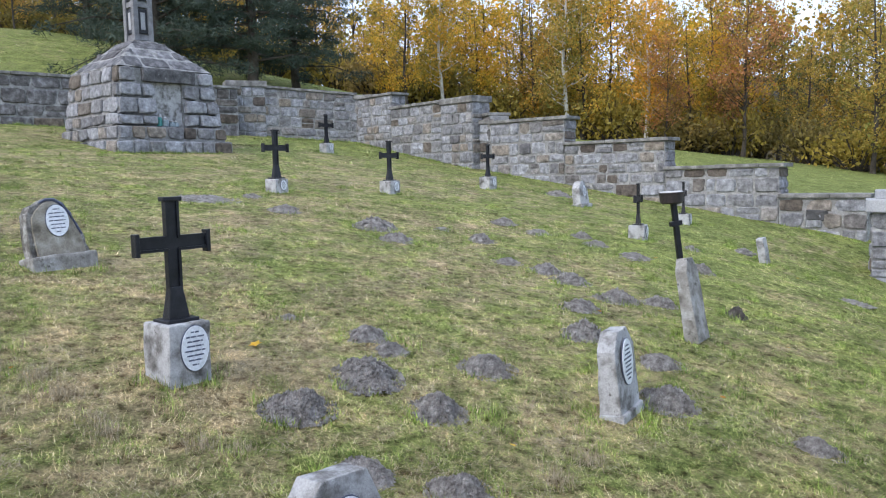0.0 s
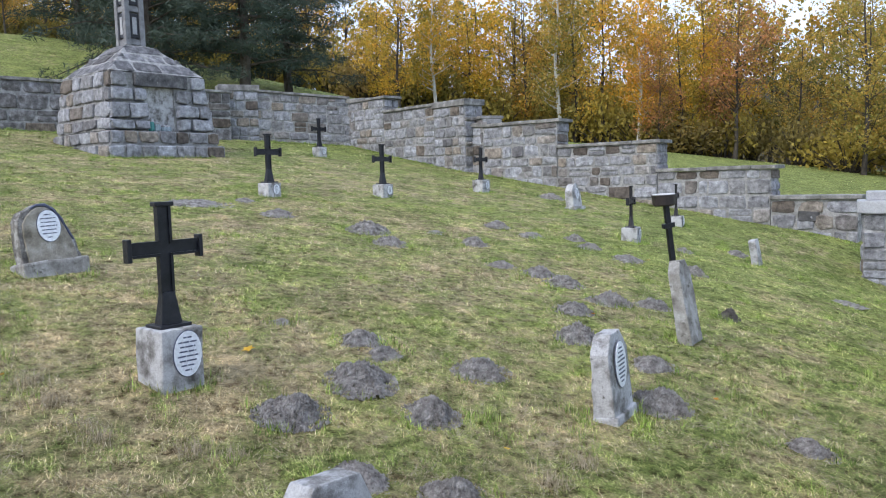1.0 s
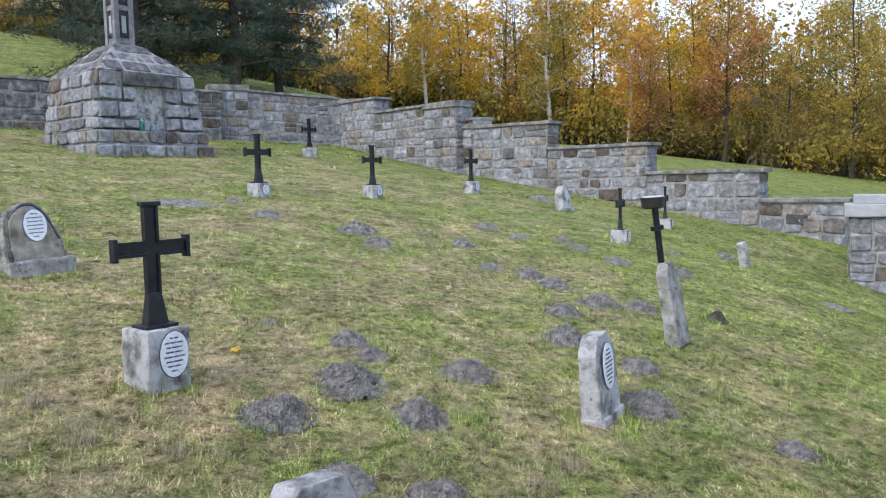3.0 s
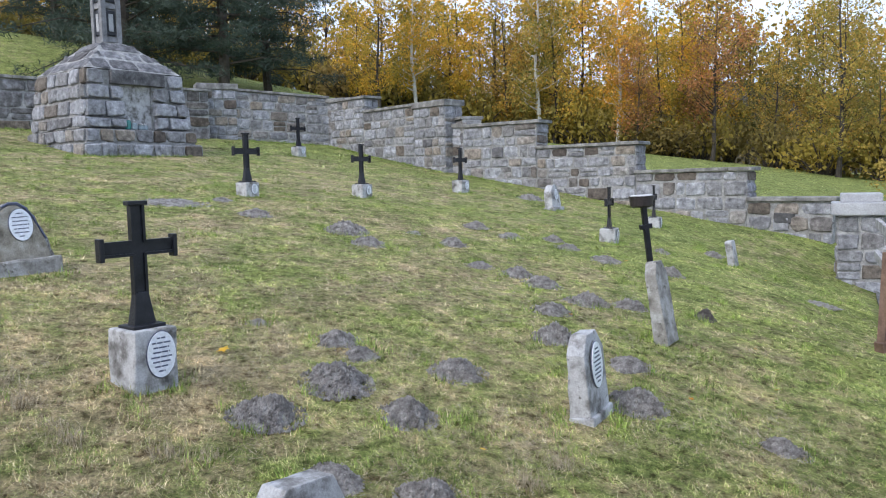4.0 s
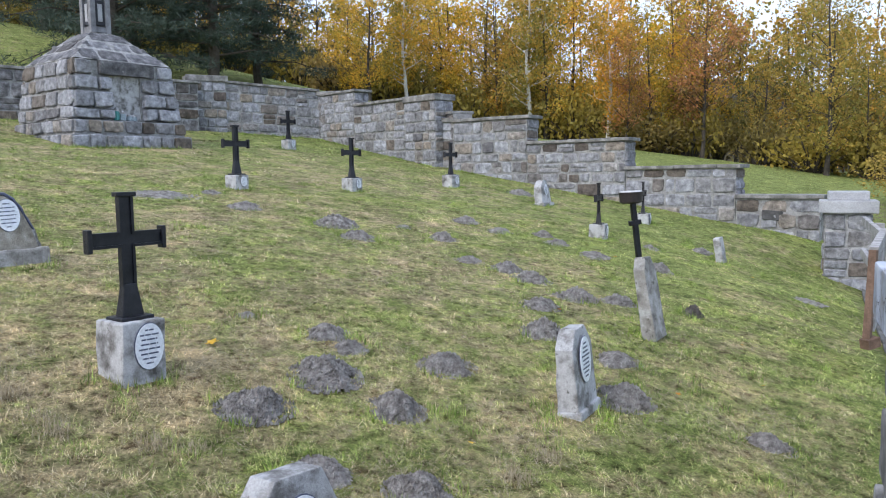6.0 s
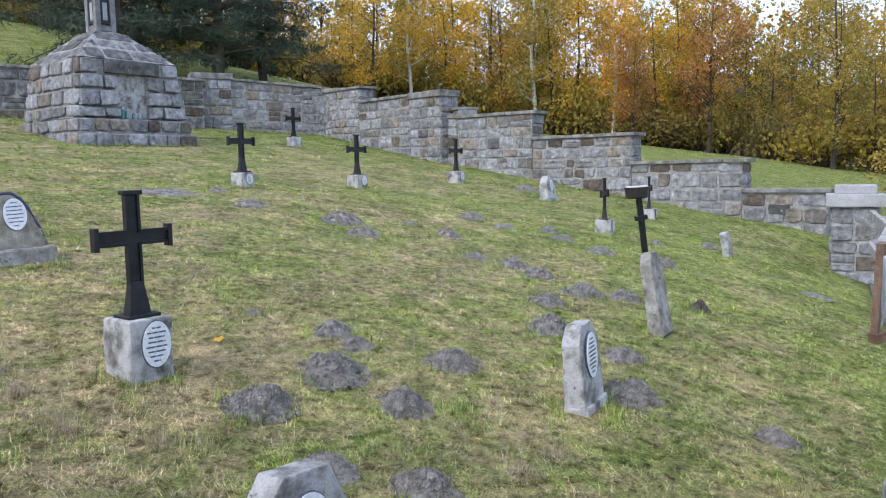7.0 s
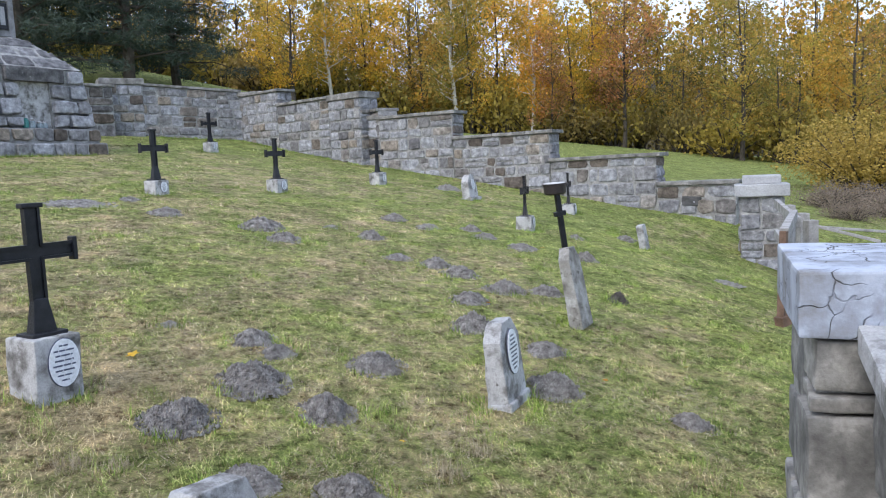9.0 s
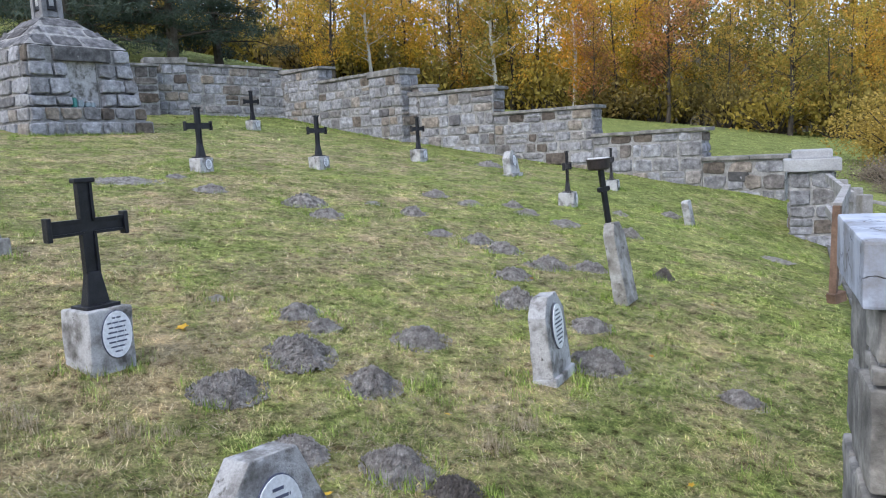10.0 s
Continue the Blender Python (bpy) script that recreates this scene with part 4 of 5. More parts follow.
def gate_and_fence():
    gate = thing("wooden_gate", pose(0, 0, 0), "open weathered wooden gate with a brown end post", "gate")
    beam(gate, "end_post", (2.89, 5.2, 0.42), (2.94, 5.25, 1.03), 0.05, 0.05, BROWNWOOD, "reddish brown square post")
    beam(gate, "foot", (2.86, 5.18, 0.39), (2.96, 5.21, 0.41), 0.08, 0.07, BROWNWOOD)
    A, B = Vector((2.97, 5.3, 1.0)), Vector((3.98, 6.95, 1.0))
    beam(gate, "top_rail", A, B, 0.06, 0.09, GREYWOOD)
    beam(gate, "bottom_rail", A - Vector((0, 0, 0.5)), B - Vector((0, 0, 0.55)), 0.05, 0.09, GREYWOOD)
    for k in range(1, 8):
        q = A.lerp(B, k / 8)
        beam(gate, "slat", q - Vector((0, 0, 0.56)), q - Vector((0, 0, 0.04)), 0.045, 0.02, GREYWOOD)
    beam(gate, "brace", A - Vector((0, 0, 0.48)), B, 0.04, 0.07, GREYWOOD)
    fence = thing("wooden_fence", pose(0, 0, 0), "grey weathered wooden fence running down from the gate", "fence")
    for x, y, top in ((4.66, 8.25, 1.0), (4.34, 7.43, 0.97), (4.08, 6.84, 0.95)):
        z = ground_z(x, y)
        bm = bmesh.new()
        box(bm, x - 0.05, x + 0.05, y - 0.05, y + 0.05, z - 0.3, top, bevel=0.01)
        part("post", bm, GREYWOOD, fence)
    beam(fence, "rail", (4.97, 9.1, 0.97), (4.05, 7.0, 0.92), 0.05, 0.1, GREYWOOD)
    beam(fence, "rail", (4.97, 9.1, 0.6), (4.05, 7.0, 0.52), 0.05, 0.1, GREYWOOD)
    beam(fence, "rail", (4.1, 6.84, 0.9), (4.6, 6.6, 0.74), 0.022, 0.03, GREYWOOD)
    far = thing("far_fence", pose(0, 0, 0), "thin pale rail fence beside the willow bush", "fence")
    beam(far, "rail", (4.95, 8.3, 0.74), (7.6, 8.2, 0.42), 0.022, 0.03, GREYWOOD)
    for x in (6.2, 7.5):
        bm = bmesh.new()
        box(bm, x - 0.05, x + 0.05, 8.2, 8.3, ground_z(x, 8.25) - 0.2, 0.5, bevel=0.008)
        part("post", bm, GREYWOOD, far)


gate_and_fence()


def paving():
    """Worn slabs along the foot of the gateway."""
    a, b = Vector((1.35, 2.0)), Vector((5.35, 10.2))
    d = (b - a).normalized()
    side = Vector((d.y, -d.x))
    s, k = 0.0, 0
    root = None
    while s < (b - a).length:
        ln = rng.uniform(0.6, 0.95)
        bm = bmesh.new()
        box(bm, 0.0, 0.9, 0.01, ln - 0.01, -0.1, 0.03, bevel=0.012)
        roughen(bm, 2, 0.008, 4, s)
        for v in bm.verts:
            q = a + d * (s + v.co.y) + side * (v.co.x + 0.2)
            v.co = Vector((q.x, q.y, v.co.z + ground_z(q.x, q.y)))
        if root is None:
            root = part("pavement", bm, SLAB)
            tagged(root, "worn grey stone slabs along the gateway", "paving", kind="structure")
        else:
            part("paving_slab", bm, SLAB, root)
        s += ln


paving()

# ---- molehills, leaves, grass ----
def molehill_mesh(seed, mat, crumbs=1700, coarse=1.0, n=26):
    r = random.Random(seed)
    bm = bmesh.new()
    grid = []

    def height(x, y):
        edge = 1 + 0.5 * noise.noise(Vector((x * 1.3 + seed * 5, y * 1.3, 0)))
        q = max(0.0, 1 - (math.hypot(x, y) / edge) ** 1.6)
        p = Vector((x, y, seed * 2.3))
        return 0.52 * q ** 1.05 + (0.12 * noise.noise(p * 2.2) + 0.05 * noise.noise(p * 7)) * min(1, q * 2.5) - (0.12 if q <= 0 else 0.0), q
    for j in range(n + 1):
        row = []
        for i in range(n + 1):
            x, y = (i / n - 0.5) * 2.3, (j / n - 0.5) * 2.3
            z, q = height(x, y)
            row.append(bm.verts.new((x, y, z)))
        grid.append(row)
    for j in range(n):
        for i in range(n):
            bm.faces.new((grid[j][i], grid[j][i + 1], grid[j + 1][i + 1], grid[j + 1][i]))
    for k in range(crumbs):
        a, rad = r.uniform(0, 2 * math.pi), r.random() ** 0.6 * 1.28
        s = (0.022 + 0.05 * r.random() ** 3) * coarse
        z, q = height(rad * math.cos(a), rad * math.sin(a))
        z += s * 0.45 if q > 0 else 0.13
        m = Matrix.Translation((rad * math.cos(a), rad * math.sin(a), z)) @ Matrix.Rotation(r.uniform(0, 6), 4, "Z") @ Matrix.Diagonal((s, s * r.uniform(0.7, 1), s * r.uniform(0.9, 1.5), 1))
        six = [bm.verts.new(m @ Vector(c) + Vector((r.uniform(-1, 1), r.uniform(-1, 1), r.uniform(-1, 1))) * s * 0.3) for c in ((1, 0, 0), (0, 1, 0), (-1, 0, 0), (0, -1, 0), (0, 0, 1), (0, 0, -1))]
        for q in range(4):
            bm.faces.new((six[q], six[(q + 1) % 4], six[4]))
            bm.faces.new((six[(q + 1) % 4], six[q], six[5]))
    return mesh_of("molehill", bm, mat)


MOLES = [molehill_mesh(s, SOIL) for s in range(5)]
FAR_MOLES = [molehill_mesh(s + 20, SOIL, 600, 1.6, 16) for s in range(5)]
MOLE_DARK = molehill_mesh(9, DARKSOIL, 700, 1.35)
# x, y, half width, how high against its width
# the flat one at (3.85, 8.15) is a bare worn earth patch, no molehill
HILLS = [(-0.89, 3.56, 0.175, 1.0), (-0.63, 4.04, 0.19, 1.0), (-0.24, 3.74, 0.16, 1.0), (0.02, 4.41, 0.17, 0.95), (-0.72, 4.72, 0.15, 0.9), (-0.56, 4.55, 0.13, 0.7),
         (1.0, 4.2, 0.165, 1.1), (1.1, 4.88, 0.16, 0.8), (0.69, 5.29, 0.17, 0.8), (0.76, 5.99, 0.15, 0.7), (1.11, 6.39, 0.16, 0.8), (1.46, 6.45, 0.17, 0.6),
         (0.6, 7.23, 0.17, 0.7), (0.8, 6.91, 0.16, 0.7), (0.26, 7.42, 0.14, 0.5), (-1.14, 8.41, 0.22, 0.7), (-0.84, 7.87, 0.17, 0.6), (0.02, 8.3, 0.16, 0.7),
         (0.31, 9.69, 0.16, 0.6), (0.7, 9.23, 0.14, 0.5), (1.22, 9.33, 0.14, 0.7), (1.31, 8.83, 0.14, 0.6), (1.65, 8.4, 0.17, 0.4), (2.08, 6.38, 0.1, 1.3),
         (1.66, 3.86, 0.13, 0.9), (1.34, 13.12, 0.2, 0.6), (2.56, 9.5, 0.12, 0.6), (3.4, 10.1, 0.14, 0.5), (-2.22, 8.85, 0.18, 0.5), (-1.26, 4.93, 0.08, 0.6),
         (-0.5, 3.02, 0.16, 0.6), (-0.1, 2.95, 0.14, 1.1), (0.12, 2.78, 0.13, 1.0), (2.3, 8.15, 0.14, 0.9), (-0.42, 8.73, 0.12, 0.3), (3.85, 8.15, 0.2, 0.15), (-2.81, 9.55, 0.14, 0.4), (-3.2, 9.0, 0.35, 0.15)]
for i, (x, y, r, k) in enumerate(HILLS):
    dark = i in (23, 32)
    ob = new("molehill", MOLE_DARK if dark else FAR_MOLES[i % 5] if y > 5.0 else MOLES[i % 5])
    normal = Vector((0.13, -0.105, 1)).normalized()
    ob.matrix_basis = Matrix.Translation((x, y, ground_at(x, y) - 0.004)) @ Vector((0, 0, 1)).rotation_difference(normal).to_matrix().to_4x4() @ Matrix.Rotation(i * 1.9, 4, "Z") @ Matrix.Diagonal((0.86 * r * (1 + 0.15 * math.sin(i * 2.1)), 0.86 * r, r * k * (1.0 if y < 5 else 1.25), 1))
    tagged(ob, "dark damp molehill of fresh soil in the grass" if dark else "grey-brown crumbly molehill on the turf", "molehill", "molehills on the slope")


def leaf_mesh():
    bm = bmesh.new()
    pts = [(math.cos(a) * r, math.sin(a) * r) for a, r in ((2 * math.pi * k / 10, 1.0 if k % 2 == 0 else 0.5) for k in range(10))]
    c = bm.verts.new((0, 0, 0.08))
    vs = [bm.verts.new((x, y, 0.25 * noise.noise(Vector((x * 2, y * 2, 1))))) for x, y in pts]
    for k in range(10):
        bm.faces.new((c, vs[k], vs[(k + 1) % 10]))
    bmesh.ops.solidify(bm, geom=bm.faces[:], thickness=0.04)
    return mesh_of("fallen_leaf", bm, LEAFDRY)


LEAF = leaf_mesh()
for i, (x, y, s) in enumerate([(-1.31, 4.33, 0.046), (1.354, 4.377, 0.02), (3.6, 8.9, 0.025), (0.12, 3.42, 0.02), (-3.0, 6.6, 0.03), (2.0, 4.75, 0.02), (-0.35, 2.7, 0.022), (1.05, 2.9, 0.018), (-2.3, 3.6, 0.015), (0.9, 5.9, 0.022), (2.2, 5.6, 0.018), (-0.2, 6.2, 0.018), (1.9, 8.45, 0.03)]):
    ob = new("fallen_leaf", LEAF)
    ob.matrix_basis = pose(x, y, ground_at(x, y) + 0.025, 12, -8, i * 47) @ Matrix.Scale(s, 4)
    tagged(ob, "yellow fallen maple leaf lying on the grass", "leaf", "fallen leaves")


def blades(name, count, y0, y1, length, width, mat, label, seed, tufts=None, flat=False, wide=False, spots=None, spread=0.035):
    """Short, matted blades of grass, each one thin triangle; neighbours lie over the same way."""
    r = np.random.RandomState(seed)
    if tufts is None:
        m = count // 26
        cy = np.sqrt(r.uniform(y0 ** 2, y1 ** 2, m))
        cx = r.uniform(-0.72, 0.95 if wide else 0.66, m) * cy - 0.1
        k = r.randint(0, m, count)
        reach = 0.018 + 0.0048 * cy[k]
        x, y = cx[k] + r.normal(0, 1, count) * reach, cy[k] + r.normal(0, 1, count) * reach
        grow = (r.uniform(0.4, 1.0, m) + 0.9 * r.uniform(0, 1, m) ** 4)[k]
        az = (r.uniform(0, 2 * np.pi, m)[k] + r.normal(0, 0.75, count))
        loose = r.uniform(0, 1, count) < 0.35
        ly = np.sqrt(r.uniform(y0 ** 2, y1 ** 2, count))
        x, y = np.where(loose, r.uniform(-0.72, 0.95 if wide else 0.66, count) * ly - 0.1, x), np.where(loose, ly, y)
    else:
        ty = np.sqrt(r.uniform(y0 ** 2, y1 ** 2, tufts))
        tx = r.uniform(-0.7, 0.64, tufts) * ty
        if spots:
            tx, ty = np.array([p[0] for p in spots]), np.array([p[1] for p in spots])
            tufts = len(spots)
        k = r.randint(0, tufts, count)
        x, y = tx[k] + r.normal(0, spread, count), ty[k] + r.normal(0, spread, count)
        grow = r.uniform(0.6, 1.3, tufts)[k]
        az = r.uniform(0, 2 * np.pi, count)
    keep = ~((x > 0.95 + 0.45 * (y - 1.65)) & (y < 2.4)) & ((x < 0.6 + 0.47 * y) | wide)
    for hx, hy, hr, hk in HILLS:
        keep &= (x - hx) ** 2 + (y - hy) ** 2 > ((0.8 if hy < 5 else 0.66) * hr) ** 2 * r.uniform(0.5, 1.25, count)
    if flat:
        patch = np.array([noise.noise(Vector((a * 1.1, b * 1.1, 7.0))) + 0.6 * noise.noise(Vector((a * 4, b * 4, 3.0))) - 0.12 * max(0.0, a) for a, b in zip(x, y)])
        keep &= patch > -0.08
    x, y, grow, az = x[keep], y[keep], grow[keep], az[keep]
    n = len(x)
    z = np.array([ground_at(a, b) for a, b in zip(x, y)])
    tip = np.radians(r.uniform(72, 90, n) if flat else r.uniform(56, 89, n) if tufts is None else r.uniform(5, 58, n))
    ln = length * r.uniform(0.5, 1.3, n) * grow
    wd = width * r.uniform(0.6, 1.3, n)
    ux, uy = np.cos(az), np.sin(az)
    v = np.empty((n, 3, 3))
    base = np.stack([x, y, z - 0.004 + (0.012 * r.uniform(0, 1, n) if flat else 0.0)], 1)
    side = np.stack([-uy, ux, np.zeros(n)], 1) * wd[:, None] / 2
    v[:, 0], v[:, 1] = base - side, base + side
    v[:, 2] = base + np.stack([ux * np.sin(tip), uy * np.sin(tip), np.cos(tip)], 1) * ln[:, None]
    v[:, 2, 2] += 0.1 * (v[:, 2, 1] - y) - 0.13 * (v[:, 2, 0] - x)
    me = bpy.data.meshes.new(name)
    me.vertices.add(n * 3)
    me.vertices.foreach_set("co", v.ravel())
    me.loops.add(n * 3)
    me.loops.foreach_set("vertex_index", np.arange(n * 3))
    me.polygons.add(n)
    me.polygons.foreach_set("loop_start", np.arange(n) * 3)
    me.update(calc_edges=True)
    me.materials.append(mat)
    tagged(new(name, me), label, "grass", kind="stuff")


blades("grass", 360000, 1.6, 5.4, 0.036, 0.0036, BLADE, "short matted grass with straw-coloured blades", 1)
blades("grass", 280000, 5.0, 10.5, 0.04, 0.006, BLADE, "short matted grass with straw-coloured blades", 2)
blades("grass", 150000, 10.0, 19.0, 0.04, 0.011, FARBLADE, "short grass on the upper slope", 3)
blades("grass", 80000, 13.0, 36.0, 0.05, 0.03, FARBLADE, "grass on the field beyond the wall", 5, wide=True)
blades("dry_grass", 100000, 1.6, 8.0, 0.055, 0.0025, STRAW, "dry straw lying in the turf", 6, flat=True)
blades("grass_tufts", 26000, 1.8, 12.0, 0.055, 0.0036, TUFT, "brighter green tufts of longer grass", 4, tufts=420, spread=0.045)
bleached = [(-1.72, 3.18), (-1.02, 3.12), (-1.6, 3.1), (-1.95, 3.4), (-1.2, 3.1), (-2.15, 3.55), (0.3, 3.15), (0.45, 3.4)]
blades("dry_grass", 1500, 1.8, 6.0, 0.075, 0.003, STRAW, "bleached grey tufts of dead grass", 9, tufts=1, spots=bleached, spread=0.04)


# longer grass at the foot of the stones, crosses, molehills and walls
feet = []
fr = random.Random(5)
for x, y, w in ((-1.53, 3.78, 0.15), (-2.65, 10.15, 0.14), (-1.28, 11.26, 0.14), (-3.11, 16.11, 0.14), (0.17, 12.99, 0.14), (1.97, 9.7, 0.14), (3.02, 11.6, 0.14), (0.69, 3.9, 0.13), (-0.41, 2.1, 0.17), (1.53, 5.5, 0.12), (3.5, 9.62, 0.08), (1.6, 12.15, 0.14), (-3.1, 5.62, 0.24)):
    for k in range(14):
        a = fr.uniform(0, 2 * math.pi)
        feet.append((x + w * 1.25 * math.cos(a), y + w * 1.25 * math.sin(a)))
for x, y, w, k in HILLS:
    for j in range(5):
        a = fr.uniform(0, 2 * math.pi)
        feet.append((x + w * 1.1 * math.cos(a), y + w * 1.1 * math.sin(a)))
for p, q in (((-4.8, 18.3), (-2.93, 19.1)), ((-2.93, 19.1), (0.0, 16.0)), ((0.2, 15.95), (5.8, 11.72)), ((-9.0, 14.9), (-7.2, 16.2)), ((-5.9, 12.15), (-4.5, 13.9))):
    for k in range(60):
        t = fr.random()
        feet.append((p[0] + (q[0] - p[0]) * t - 0.04, p[1] + (q[1] - p[1]) * t - 0.07))
blades("grass_tufts", 16000, 1.8, 12.0, 0.055, 0.006, TUFT, "longer grass at the foot of stones and walls", 8, tufts=1, spots=feet)


# ---- trees ----
def leaf_cloud(centres, count, spread, size, r, flat=0.6):
    """Many small leaf clumps scattered about the centres, as one bare mesh of quads."""
    c = np.array([p[:3] for p in centres])
    rad = np.array([p[3] for p in centres])
    k = r.choice(len(c), count, p=rad ** 2 / (rad ** 2).sum())
    d = r.normal(0, 1, (count, 3))
    d /= np.linalg.norm(d, axis=1)[:, None]
    p = c[k] + d * (rad[k] * r.uniform(0.2, 1.0, count) ** 0.5)[:, None] * np.array([1, 1, spread])
    a = r.normal(0, 1, (count, 3))
    a /= np.linalg.norm(a, axis=1)[:, None]
    b = np.cross(a, r.normal(0, 1, (count, 3)))
    b /= np.linalg.norm(b, axis=1)[:, None]
    s = size * r.uniform(0.5, 1.4, count)[:, None]
    v = np.stack([p - a * s, p + b * s * flat, p + a * s, p - b * s * flat], 1).reshape(-1, 3)
    return v


def quad_mesh(name, v, mat):
    n = len(v) // 4
    me = bpy.data.meshes.new(name)
    me.vertices.add(n * 4)
    me.vertices.foreach_set("co", v.ravel())
    me.loops.add(n * 4)
    me.loops.foreach_set("vertex_index", np.arange(n * 4))
    me.polygons.add(n)
    me.polygons.foreach_set("loop_start", np.arange(n) * 4)
    me.update(calc_edges=True)
    me.materials.append(mat)
    return me


def broadleaf(seed, height, bark, leaves, bare=False, slim=1.0, count=5400, size=0.074):
    """A trunk with limbs, and leaf clumps about their outer ends. Gives the meshes of trunk and crown."""
    r = random.Random(seed)
    bm = bmesh.new()
    pts, x, y = [], 0.0, 0.0
    for k in range(8):
        pts.append((x, y, height * k / 7.5 - 0.4))
        x, y = x + r.uniform(-0.12, 0.12), y + r.uniform(-0.12, 0.12)
    base = height * 0.011 + 0.02
    tube(bm, pts, [base * (1.25 if k == 0 else 1 - k / 8.2) for k in range(8)], 7)
    centres = []
    for k in range(32 if not bare else 34):
        t = r.uniform(0.12, 0.97)
        i = min(6, int(t * 7))
        o = Vector(pts[i]).lerp(Vector(pts[i + 1]), t * 7 - i)
        a = r.uniform(0, 2 * math.pi)
        ln = height * slim * (0.24 * (1 - 0.65 * abs(t - 0.5))) * r.uniform(0.6, 1.1)
        tip = o + Vector((math.cos(a) * ln, math.sin(a) * ln, ln * r.uniform(0.35, 1.0)))
        mid = o.lerp(tip, 0.5) + Vector((0, 0, -0.06 * ln))
        tube(bm, [o, mid, tip], [base * 0.4 * (1.1 - t), base * 0.24 * (1.1 - t), 0.008], 4)
        centres.append((*tip, r.uniform(0.5, 0.95)))
        centres.append((*mid, r.uniform(0.35, 0.7)))
        for j in range(3 if bare else 1):
            twig = mid.lerp(tip, 0.5) + Vector((r.uniform(-0.6, 0.6), r.uniform(-0.6, 0.6), r.uniform(0.2, 0.8)))
            tube(bm, [mid.lerp(tip, 0.3), twig], [0.014, 0.005], 3)
            if not bare:
                centres.append((*twig, 0.5))
    trunk = mesh_of("trunk", bm, bark)
    v = leaf_cloud(centres, count // 12 if bare else count, 0.85, size, np.random.RandomState(seed))
    return trunk, quad_mesh("crown", v, leaves)


KINDS = [broadleaf(s, h, b, AUTUMN, bare, slim) for s, h, b, bare, slim in
         ((11, 10.5, BARK, False, 0.8), (12, 9.5, BARK, False, 0.9), (13, 11.0, BARK, False, 0.75), (14, 9.0, BARK, False, 1.0), (15, 10.0, BIRCH, False, 0.6), (16, 11.5, BARK, True, 0.7), (17, 10.0, BARK, False, 0.8))]
BACK_KINDS = [broadleaf(s, h, BARK, AUTUMN, bare, slim, 1400, 0.16) for s, h, bare, slim in ((18, 10.5, False, 0.9), (19, 9.5, False, 1.0), (20, 11.5, True, 0.7))]


def plant_tree(kind, x, y, scale, turn, label):
    root = thing("tree", pose(x, y, ground_z(x, y), 0, 0, turn) @ Matrix.Scale(scale, 4), label, "tree", "autumn forest edge")
    part("trunk", kind[0], None, root)
    part("crown", kind[1], None, root)


tr = random.Random(21)
for row, (y0, step) in enumerate(((38.5, 2.3), (42, 2.1), (46, 2.2), (51, 2.4), (57, 2.6), (64, 2.2))):
    x = -34.0 - row * 3
    while x < 30 + row * 3:
        px, py = x + tr.uniform(-0.8, 0.8), y0 + tr.uniform(-1.5, 1.5) - 0.62 * min(14.0, max(0, x - 4)) * (1.0 - 0.1 * row)
        pick = tr.choice((0, 1, 2, 3, 6, 0, 1, 2, 3, 5)) if row < 4 else tr.choice((0, 5, 5, 5, 3))
        names = {4: "white-barked birch with thin yellow crown at the forest edge", 5: "nearly bare autumn tree with fine dark twigs"}
        k = tr.uniform(0.5, 0.86) if row < 3 else tr.uniform(0.68, 1.0)
        if row < 3 and (abs(x + 3.2) < 2.2 or abs(x - 8.5) < 1.8):
            k *= 0.8
        if x > 10:
            k *= 1.16
        k *= min(1.0, 0.12 + 0.0215 * py) if x > 4 else 1.0
        if not (-17 < x < -6.0 and row < 2):
            plant_tree(KINDS[pick] if row < 3 else BACK_KINDS[{5: 2}.get(pick, pick % 2)], px, py, k, tr.uniform(0, 360), names.get(pick, "autumn tree with yellow and ochre leaves"))
        x += step * tr.uniform(0.75, 1.25)

for x, y, s in ((4.45, 37.6, 0.95), (7.6, 35.6, 0.8), (-1.5, 38.6, 0.8)):
    plant_tree(KINDS[4], x, y, s, x * 60, "white-barked birch with thin yellow crown at the forest edge")


def bush_meshes(seed, mat, count, size, lobes=16, twig=BARK, tall=1.0):
    r = random.Random(seed)
    bm = bmesh.new()
    centres = []
    for k in range(lobes):
        a, ln = r.uniform(0, 2 * math.pi), r.uniform(0.3, 1.0)
        tip = Vector((math.cos(a) * ln, math.sin(a) * ln, tall * (1.1 - 0.55 * ln ** 2) * r.uniform(0.5, 1.0)))
        tube(bm, [(0.1 * math.cos(a), 0.1 * math.sin(a), -0.1), tip * 0.55, tip], [0.03, 0.018, 0.006], 4)
        centres.append((*tip, r.uniform(0.28, 0.45)))
        centres.append((*(tip * 0.6), r.uniform(0.25, 0.4)))
    stems = mesh_of("branchwork", bm, twig)
    return stems, quad_mesh("foliage", leaf_cloud(centres, count, 0.9, size, np.random.RandomState(seed)), mat)


def plant_bush(name, meshes, x, y, s, label, group="", turn=0.0, sz=None):
    root = thing(name, pose(x, y, ground_z(x, y), 0, 0, turn) @ Matrix.Diagonal((s, s, sz or s, 1)), label, "bush", group)
    part("branchwork", meshes[0], None, root)
    part("foliage", meshes[1], None, root)


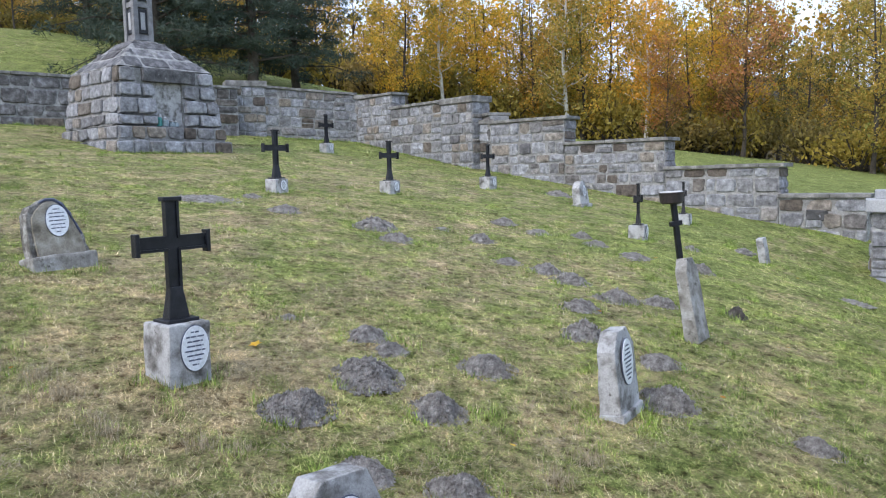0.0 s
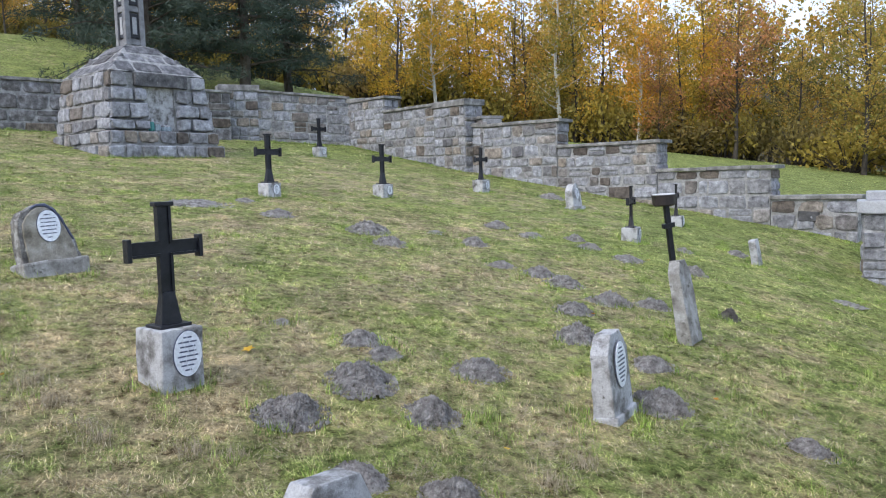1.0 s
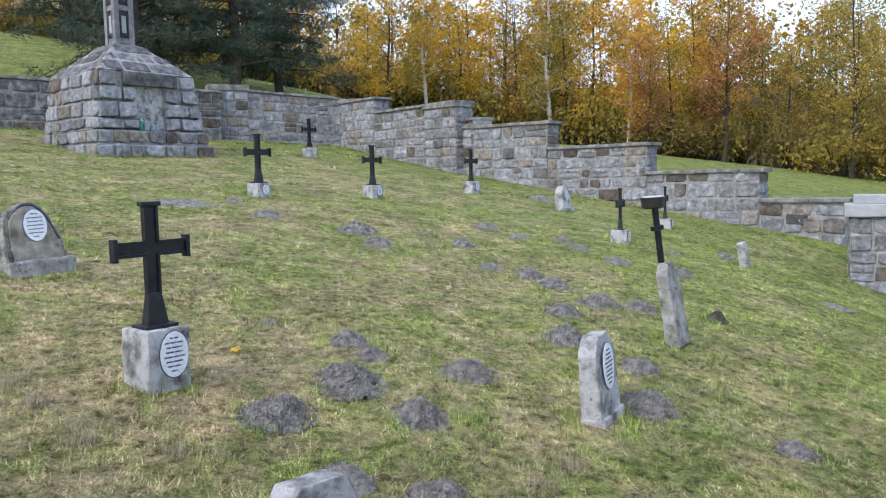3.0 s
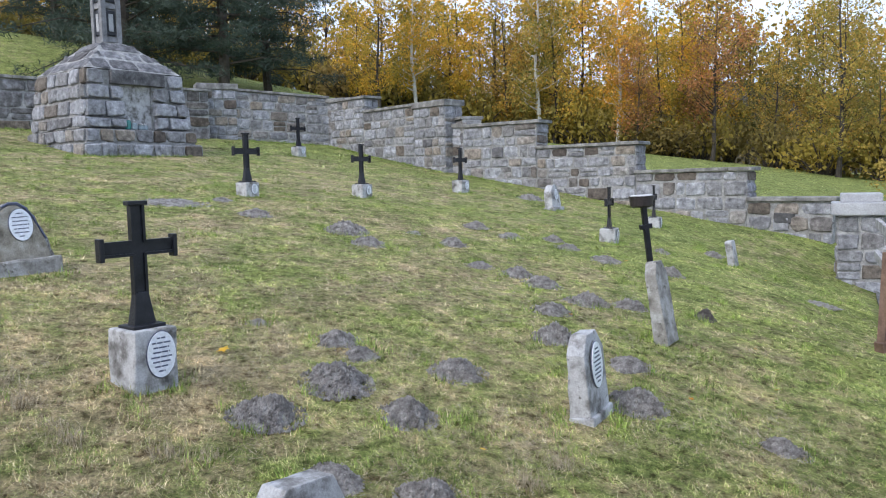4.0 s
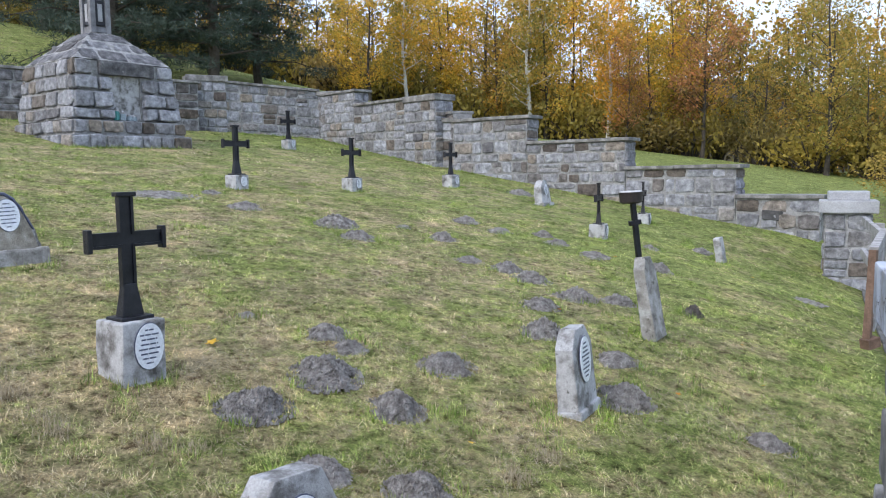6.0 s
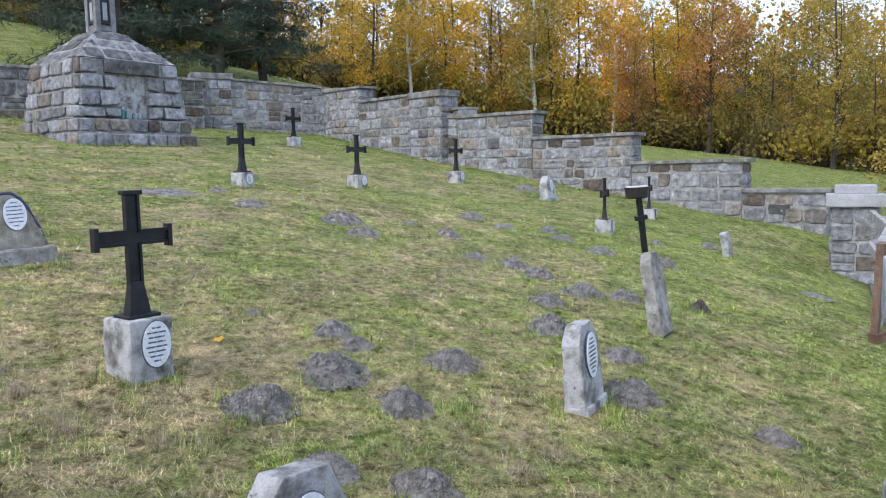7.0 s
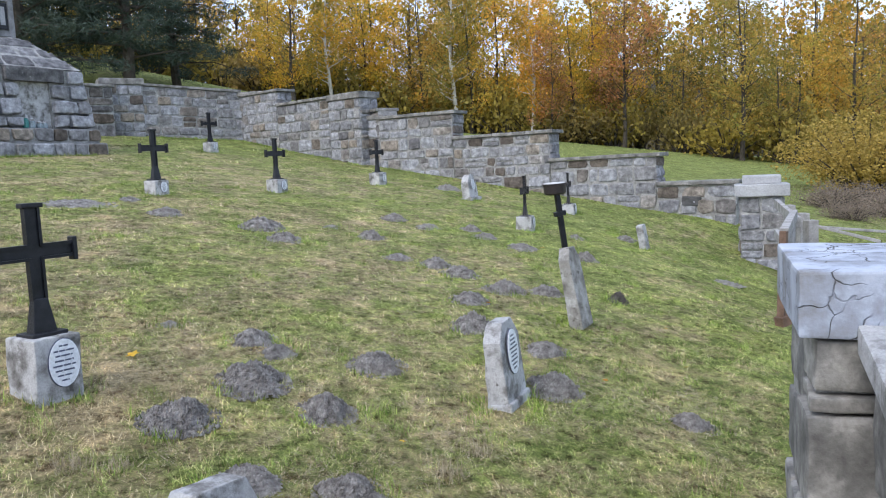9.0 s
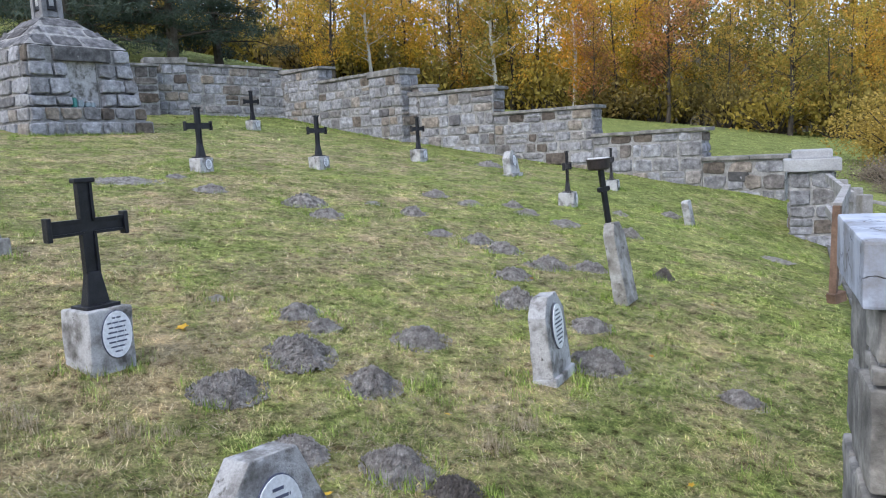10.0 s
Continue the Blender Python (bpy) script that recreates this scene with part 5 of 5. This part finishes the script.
UNDERS = [bush_meshes(31 + k, UNDER, 1500, 0.055, 30) for k in range(3)]
x = -30.0
while x < 30:
    for y0 in (40.0, 44.0):
        if not (-16 < x < -6 and y0 < 38):
            plant_bush("undergrowth_bush", UNDERS[tr.randrange(3)], x + tr.uniform(-0.6, 0.6), y0 + tr.uniform(-1, 1) - 0.62 * min(14.0, max(0, x - 4)), tr.uniform(1.3, 2.1), "low yellow-green undergrowth bush at the forest edge", "undergrowth", tr.uniform(0, 360), sz=tr.uniform(1.6, 2.6))
    x += tr.uniform(1.3, 2.1)
WILLOWS = bush_meshes(41, WILLOW, 30000, 0.02, 70, tall=1.2)
plant_bush("willow_bush", WILLOWS, 12.9, 19.1, 1.95, "round dense yellow-leaved willow bush beyond the fence", sz=1.6)
BRUSHES = bush_meshes(43, BRUSH, 8000, 0.02, 40, tall=0.5)
for k, (bx, by, s) in enumerate(((9.6, 15.4, 0.8), (10.8, 15.6, 0.85), (10.2, 14.2, 0.7), (8.9, 13.6, 0.55), (11.8, 15.0, 0.8))):
    plant_bush("dry_brush", BRUSHES, bx, by, s, "low brown dead brush below the willow", "dead brush", k * 70)


def pine_meshes(seed, height):
    r = random.Random(seed)
    bm = bmesh.new()
    pts = [(0.05 * math.sin(k), 0.05 * math.cos(k * 1.7), height * k / 8 - 0.3) for k in range(9)]
    tube(bm, pts, [0.2 * (1 - k / 9.5) for k in range(9)], 8)
    centres = []
    for k in range(96):
        t = 0.09 + 0.89 * k / 96
        o = Vector((0, 0, height * t))
        a = k * 2.4 + r.uniform(-0.4, 0.4)
        ln = (1 - t) ** 0.6 * 3.4 * r.uniform(0.6, 1.1) + 0.2
        droop = r.uniform(-0.22, 0.12)
        tip = o + Vector((math.cos(a) * ln, math.sin(a) * ln, ln * droop))
        mid = o.lerp(tip, 0.55) + Vector((0, 0, 0.08 * ln))
        tube(bm, [o, mid, tip], [0.05 * (1.2 - t), 0.03, 0.008], 4)
        for j in range(7):
            q = o.lerp(tip, 0.3 + 0.72 * j / 6) + Vector((r.uniform(-0.35, 0.35), r.uniform(-0.35, 0.35), r.uniform(-0.12, 0.2)))
            centres.append((*q, r.uniform(0.2, 0.46)))
    v = leaf_cloud(centres, 38000, 0.6, 0.125, np.random.RandomState(seed), flat=0.1)
    return mesh_of("trunk", bm, BARK), quad_mesh("crown", v, NEEDLE)


PINES = [pine_meshes(51, 10.0), pine_meshes(52, 11.0)]
for k, (x, y, s) in enumerate(((-9.6, 23.5, 1.0), (-7.0, 24.6, 0.95), (-10.6, 27.5, 1.05), (-6.3, 27.5, 0.8), (-15.6, 31.5, 0.8))):
    root = thing("pine_tree", pose(x, y, ground_z(x, y), 0, 0, k * 77) @ Matrix.Scale(s, 4), "dark green pine with drooping boughs behind the wall", "tree", "pines behind the wall")
    part("trunk", PINES[k % 2][0], None, root)
    part("crown", PINES[k % 2][1], None, root)
